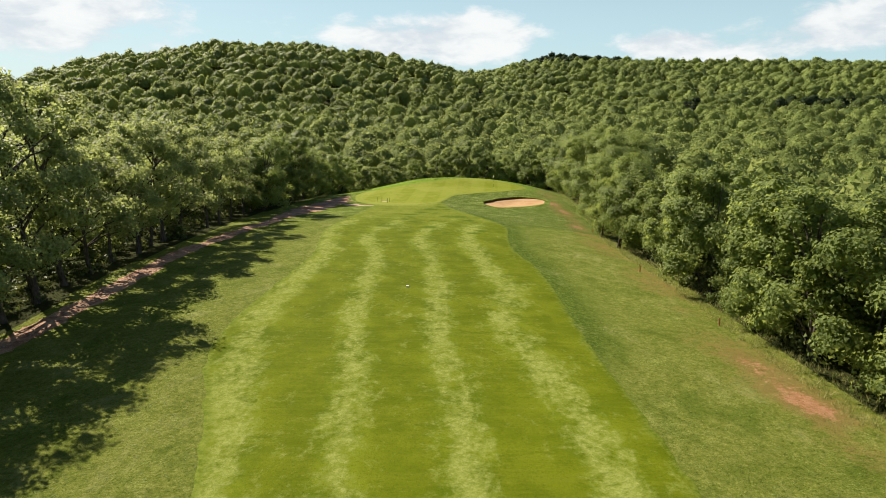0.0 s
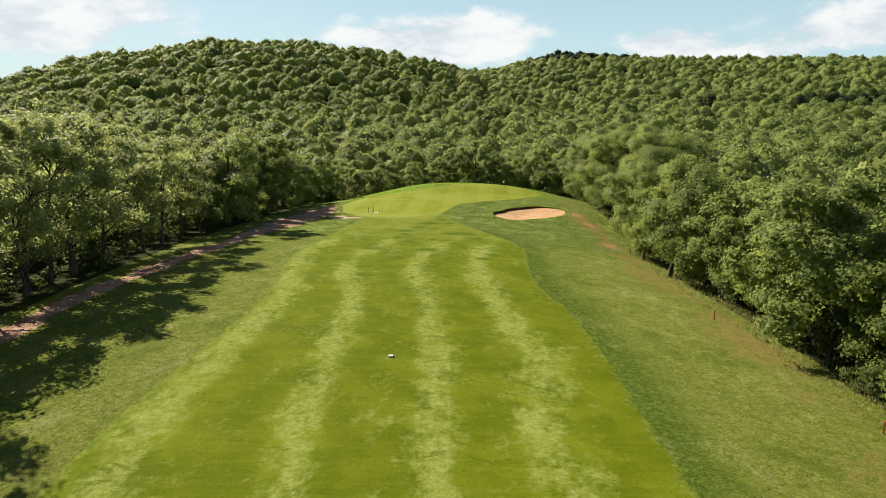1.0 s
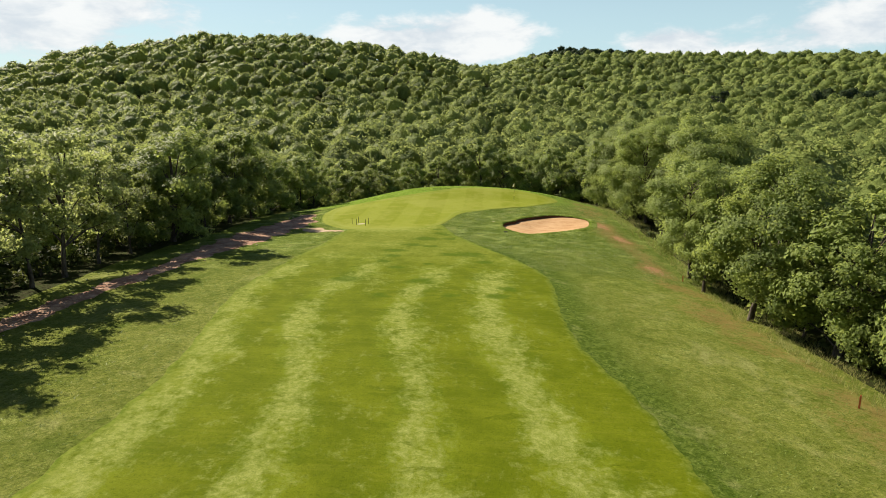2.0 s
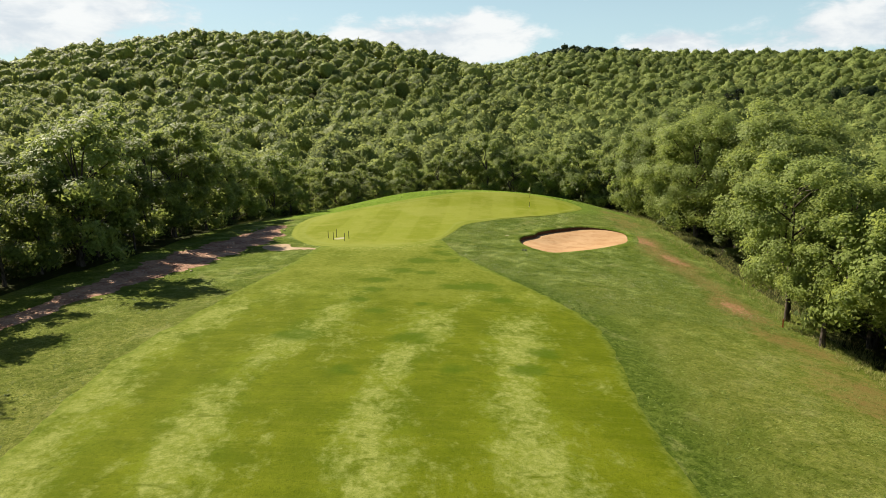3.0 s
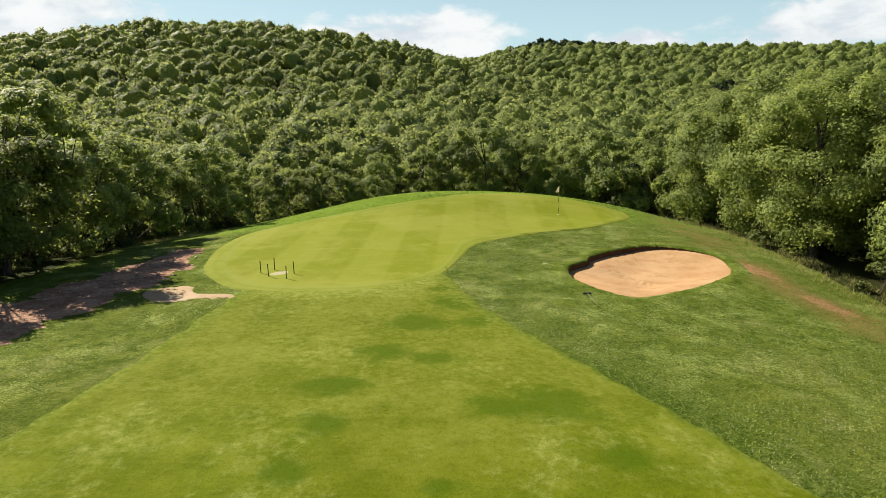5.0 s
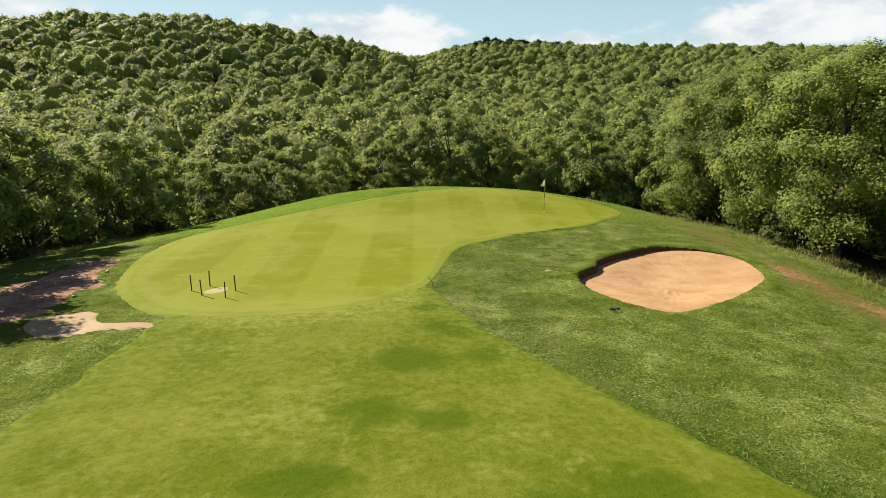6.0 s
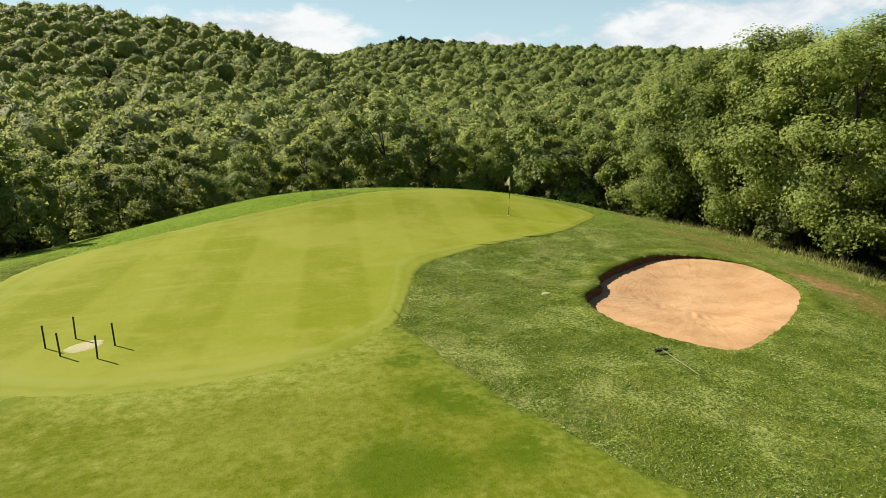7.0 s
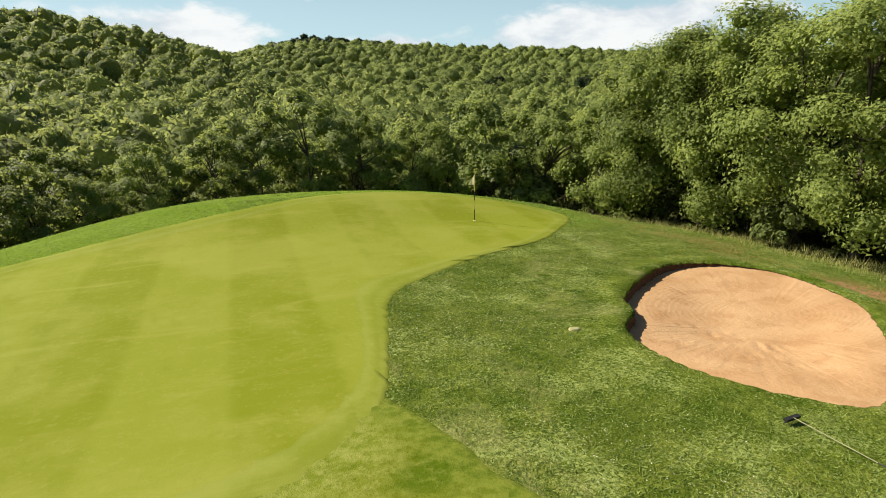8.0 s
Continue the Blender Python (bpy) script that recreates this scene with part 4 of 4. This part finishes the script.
    tagged(new("woodland", me), "dense green oak woodland covering the valley and the hills", "woodland", kind="stuff")


far_woods()


def undergrowth():
    """Low saplings and brambles under the trees."""
    r = np.random.default_rng(31)
    spots = []
    for off in (2.2, 3.6, 5.2, 7.0, 9.0, 11.5):
        spots += clearing_spots(1.1, off, r, 0.8)
    p = np.array(spots)
    keep = (p[:, 0] > -16) | (ripple(p[:, 0], p[:, 1], 2.5) > -0.35) | (r.uniform(size=len(p)) < 0.3)
    share = np.where(p[:, 0] > 10, 0.3, np.where(p[:, 1] > 100, 0.6, 0.7))
    p = p[keep & (r.uniform(size=len(p)) < share)]
    per = 80
    c = np.repeat(np.column_stack([p, ground(p[:, 0], p[:, 1])]), per, axis=0)
    d = unit(r.normal(size=c.shape))
    d[:, 2] = np.abs(d[:, 2])
    h = np.repeat(r.uniform(0.5, 1.9, len(p)), per)
    pos = c + d * (r.uniform(0.3, 1.0, len(c)) * h)[:, None] * [0.7, 0.7, 1.0]
    v, q = leaves(pos, d + r.normal(size=c.shape) * 0.5, 0.24 * r.uniform(0.6, 1.4, len(c)), r)
    tagged(new("undergrowth", mesh_from("undergrowth", v, q, SHRUB, 3)), "low green brambles and saplings under the trees", "undergrowth", kind="stuff")


undergrowth()


# ---- things on the course ----
def bmesh_part(name, bm, mat, parent, label=""):
    me = bpy.data.meshes.new(name)
    bm.to_mesh(me)
    bm.free()
    me.materials.append(mat)
    return part(name, me, parent, label)


def cyl(bm, r0, r1, z0, z1, sides=12, m=None):
    res = bmesh.ops.create_cone(bm, cap_ends=True, segments=sides, radius1=r0, radius2=r1, depth=z1 - z0)
    bmesh.ops.translate(bm, verts=res["verts"], vec=(0, 0, (z0 + z1) / 2))
    if m is not None:
        bmesh.ops.transform(bm, matrix=m, verts=res["verts"])
    return res["verts"]


BLACK = mat_plain("black_plastic", (0.02, 0.02, 0.022), 0.5)
YELLOW = mat_plain("yellow_paint", (0.62, 0.50, 0.10), 0.45, 0.1)
CREAM = mat_blade("flag_cloth", (0.86, 0.82, 0.58), (0.88, 0.84, 0.62), 0.8)
WHITE = mat_plain("white_paint", (0.78, 0.77, 0.72), 0.5, 0.1)
ORANGE = mat_plain("orange_paint", (0.60, 0.16, 0.06), 0.6, 0.2)
CANE = mat_plain("pale_wood_handle", (0.26, 0.27, 0.15), 0.6, 0.2)


def flagstick(x, y):
    ob = tagged(new("flagstick"), "banded flagstick with a pale yellow flag on the green", "flagstick")
    bm = bmesh.new()
    cyl(bm, 0.014, 0.012, -0.1, 2.1, 10)
    pole = bmesh_part("pole", bm, YELLOW, ob)
    for z0, z1 in ((0.03, 0.55), (0.95, 1.35)):
        bm = bmesh.new()
        cyl(bm, 0.018, 0.017, z0, z1, 10)
        bmesh_part("band", bm, BLACK, pole, "black painted band")
    bm = bmesh.new()
    cols = 9
    vs = []
    for j in range(cols):
        s = j / (cols - 1)
        for k in range(5):
            q = k / 4
            vs.append(bm.verts.new((0.015 + 0.27 * s, 0.04 * math.sin(s * 5) * s, 2.10 - 0.42 * s - (0.44 - 0.38 * s) * q)))
    for j in range(cols - 1):
        for k in range(4):
            a = j * 5 + k
            bm.faces.new((vs[a], vs[a + 5], vs[a + 6], vs[a + 1]))
    bmesh.ops.solidify(bm, geom=bm.faces[:], thickness=0.004)
    bmesh_part("flag", bm, CREAM, ob, "pale yellow cloth flag hanging limp")
    bm = bmesh.new()
    cyl(bm, 0.060, 0.060, 0.028, 0.042, 20)
    bmesh_part("cup_rim", bm, WHITE, ob)
    ob.matrix_basis = pose(x, y, ground1(x, y), 0, 0, 150)


flagstick(8.05, 100.75)


def marker_stake():
    ob = tagged(new("stake"), "thin black stake pushed into the green round a turf repair", "stake", "stakes round the repair")
    bm = bmesh.new()
    cyl(bm, 0.022, 0.022, -0.1, 0.60, 8)
    bmesh_part("shaft", bm, BLACK, ob)
    bm = bmesh.new()
    cyl(bm, 0.028, 0.020, 0.60, 0.635, 8)
    bmesh_part("cap", bm, BLACK, ob)
    return ob


first = None
for x, y in ((-8.3, 86.3), (-8.1, 87.15), (-9.8, 87.45), (-9.25, 86.75), (-9.25, 88.0)):
    m = pose(x, y, ground1(x, y) + 0.03, random.uniform(-3, 3), random.uniform(-3, 3))
    if first is None:
        first = marker_stake()
        first.matrix_basis = m
    else:
        copy_thing(first, m)


REPAIR = mat_sand("repair_sand", (0.30, 0.29, 0.16), (0.38, 0.36, 0.24), (0.20, 0.22, 0.07))
patch_out = closed([(-9.35, 87.2), (-9.0, 87.75), (-8.55, 87.8), (-8.4, 87.4), (-8.65, 87.0), (-9.05, 86.85)], 60)
patch_out = patch_out + 0.05 * np.column_stack([ripple(patch_out[:, 0], patch_out[:, 1], 0.1), ripple(patch_out[:, 0], patch_out[:, 1], 0.09, 2)])
qx, qy = fan_sheet(patch_out, (-8.85, 87.3), 6)
laid("turf_repair", qx, qy, np.where(np.arange(6) == 0, 0.025, 0.043)[:, None], REPAIR, "pale sanded turf repair in the putting green", "turf", wrap=True)


bare = closed([(4.45, 88.32), (4.53, 88.5), (4.72, 88.48), (4.82, 88.36), (4.64, 88.27)], 40)
qx, qy = fan_sheet(bare, (4.62, 88.4), 5)
laid("bare_patch", qx, qy, np.where(np.arange(5) == 0, -0.01, 0.03)[:, None], REPAIR, "small bare patch worn in the rough", "soil", wrap=True)


def bunker_rake(x, y, heading):
    ob = tagged(new("rake"), "black-headed bunker rake with pale handle lying on grass", "rake")
    bm = bmesh.new()
    res = bmesh.ops.create_cube(bm, size=1)
    bmesh.ops.scale(bm, vec=(0.36, 0.08, 0.05), verts=res["verts"])
    bmesh.ops.bevel(bm, geom=bm.edges[:], offset=0.012, segments=2)
    head = bmesh_part("head", bm, BLACK, ob, "black plastic rake head")
    for i in range(9):
        bm = bmesh.new()
        cyl(bm, 0.009, 0.004, -0.09, -0.02, 6, pose(-0.16 + 0.04 * i, 0, 0, 18))
        bmesh_part("tine", bm, BLACK, head)
    bm = bmesh.new()
    cyl(bm, 0.008, 0.007, 0, 1.45, 10, pose(0, -0.02, 0.02, 90))
    handle = bmesh_part("handle", bm, CANE, ob, "pale wooden handle")
    bm = bmesh.new()
    cyl(bm, 0.011, 0.011, 1.40, 1.55, 10, pose(0, -0.02, 0.02, 90))
    bmesh_part("grip", bm, BLACK, handle, "dark rubber grip")
    ob.matrix_basis = pose(x, y, ground1(x, y) + 0.10, 2.5, 0, heading)


bunker_rake(5.4, 83.1, 2)


def yardage_marker(x, y):
    ob = tagged(new("distance_marker"), "small white distance marker set in the fairway", "marker")
    bm = bmesh.new()
    res = bmesh.ops.create_cube(bm, size=1)
    bmesh.ops.scale(bm, vec=(0.30, 0.18, 0.14), verts=res["verts"])
    bmesh.ops.translate(bm, vec=(0, 0, 0.06), verts=res["verts"])
    bmesh.ops.bevel(bm, geom=bm.edges[:], offset=0.02, segments=2)
    bmesh_part("block", bm, WHITE, ob)
    # added black plate in place of the shadow at the block's back
    bm = bmesh.new()
    res = bmesh.ops.create_cube(bm, size=1)
    bmesh.ops.scale(bm, vec=(0.30, 0.05, 0.16), verts=res["verts"])
    bmesh.ops.translate(bm, vec=(0, 0.118, 0.06), verts=res["verts"])
    bmesh.ops.bevel(bm, geom=bm.edges[:], offset=0.012, segments=2)
    bmesh_part("back_plate", bm, BLACK, ob, "dark plate standing in for the shadow behind the block")
    ob.matrix_basis = pose(x, y, ground1(x, y) + 0.02) @ Matrix.Scale(0.68, 4)


yardage_marker(-2.7, 39.45)


def boundary_post(x, y, h):
    ob = tagged(new("hazard_post"), "short reddish-orange wooden post at the grass edge", "post")
    bm = bmesh.new()
    cyl(bm, 0.045, 0.04, -0.15, h, 4)
    bmesh_part("post", bm, ORANGE, ob)
    bm = bmesh.new()
    cyl(bm, 0.04, 0.005, h, h + 0.05, 4)
    bmesh_part("pointed_top", bm, ORANGE, ob)
    ob.matrix_basis = pose(x, y, ground1(x, y), 2, -3)


boundary_post(15.9, 48.3, 0.55)
boundary_post(16.2, 34.3, 0.5)
boundary_post(17.2, 69.7, 0.45)


# ---- stones on the path ----
STONE = mat_plain("limestone", (0.44, 0.33, 0.25), 0.9, 0.35)


def path_stones():
    """Many small broken stones and clods lying on the path."""
    r = np.random.default_rng(41)
    n = 520
    y = np.where(r.uniform(size=n) < 0.55, r.uniform(74, 94, n), r.uniform(20, 94, n))
    half = 0.9 + 1.3 * smooth(66, 80, y) * smooth(95, 86, y)
    x = path_mid(y) + r.normal(size=n) * half * 0.5
    z = ground(x, y) + 0.03
    size = 0.02 + 0.07 * r.uniform(size=n) ** 3
    v = ICO[None] * (1 + 0.3 * r.normal(size=(n, 12, 1))) * size[:, None, None] * [1.2, 1.0, 0.6] + np.column_stack([x, y, z])[:, None, :]
    f = ICO_TRI[None] + (np.arange(n) * 12)[:, None, None]
    tagged(new("path_stones", mesh_from("path_stones", v.reshape(-1, 3), f.reshape(-1, 3), STONE, 3)), "small pale stones and clods strewn over the dirt path", "stones", kind="stuff")


path_stones()


# ---- grass ----
def tufts(name, xs, ys, height, width, per, mat, label, r, lean=1.5):
    n = len(xs) * per
    x = np.repeat(xs, per) + r.normal(size=n) * 0.05
    y = np.repeat(ys, per) + r.normal(size=n) * 0.05
    z = ground(x, y) - 0.01
    h = np.repeat(height * r.uniform(0.5, 1.3, len(xs)), per) * r.uniform(0.6, 1.1, n)
    a = r.uniform(0, math.tau, n)
    wx, wy = np.cos(a) * width / 2, np.sin(a) * width / 2
    lx, ly = r.normal(size=n) * lean * h, r.normal(size=n) * lean * h
    v = np.stack([np.stack([x - wx, y - wy, z], -1), np.stack([x + wx, y + wy, z], -1), np.stack([x + lx, y + ly, z + h], -1)], 1).reshape(-1, 3)
    me = mesh_from(name, v, np.arange(len(v)).reshape(-1, 3), mat, 3)
    tagged(new(name, me), label, "grass", kind="stuff")


def rough_spots(n, x0, x1, y0, y1, r):
    x, y = r.uniform(x0, x1, n), r.uniform(y0, y1, n)
    ok = ~inside(GREEN, x, y) & ~inside(bm_mid + (BUNKER - bm_mid) * 1.03, x, y) & inside(CLEARING, x, y)
    ok &= (x < fair_left(y) + r.normal(size=n) * 0.15) | (x > fair_right(y) - r.normal(size=n) * 0.15) | (y > 86.6)
    ok &= np.abs(x - path_mid(y)) > 1.1 + 1.4 * smooth(66, 80, y) * smooth(95, 86, y)
    return x[ok], y[ok]


r = np.random.default_rng(5)
x, y = rough_spots(90000, -2, 19, 68, 106, r)
tufts("rough_grass", x, y, 0.042, 0.035, 3, BLADE, "tufted green rough grass round the bunker", r)
x, y = rough_spots(42000, -24, 19, 10, 72, r)
tufts("rough_grass", x, y, 0.042, 0.055, 2, BLADE, "tufted green rough grass beside the fairway", r)
x, y = rough_spots(16000, -24, 4, 72, 114, r)
tufts("rough_grass", x, y, 0.042, 0.045, 3, BLADE, "tufted green rough grass round the putting green", r)
e = np.array(clearing_spots(0.02, -0.1, r, 1.5, 12))
e = e[(e[:, 0] > 0) | (e[:, 1] > 98)]
tufts("tall_grass", e[:, 0], e[:, 1], 0.30, 0.022, 4, STRAW, "tall seeding grass along the wood's edge", r, 0.4)

# clover flowers in the rough
x, y = rough_spots(15000, 1, 17, 70, 98, r)
k = ripple(x, y, 1.9, 6) + 0.5 * r.uniform(-1, 1, len(x)) > 0.25
x, y = x[k], y[k]
z = ground(x, y) + r.uniform(0.05, 0.09, len(x))
v, q = leaves(np.column_stack([x, y, z]), r.normal(size=(len(x), 3)) * 0.3 + [0, -0.4, 1], 0.022 * r.uniform(0.6, 1.3, len(x)), r, 1.0)
tagged(new("clover_flowers", mesh_from("clover_flowers", v, q, CLOVER, 3)), "scattered white clover flower heads in the rough", "flowers", kind="stuff")
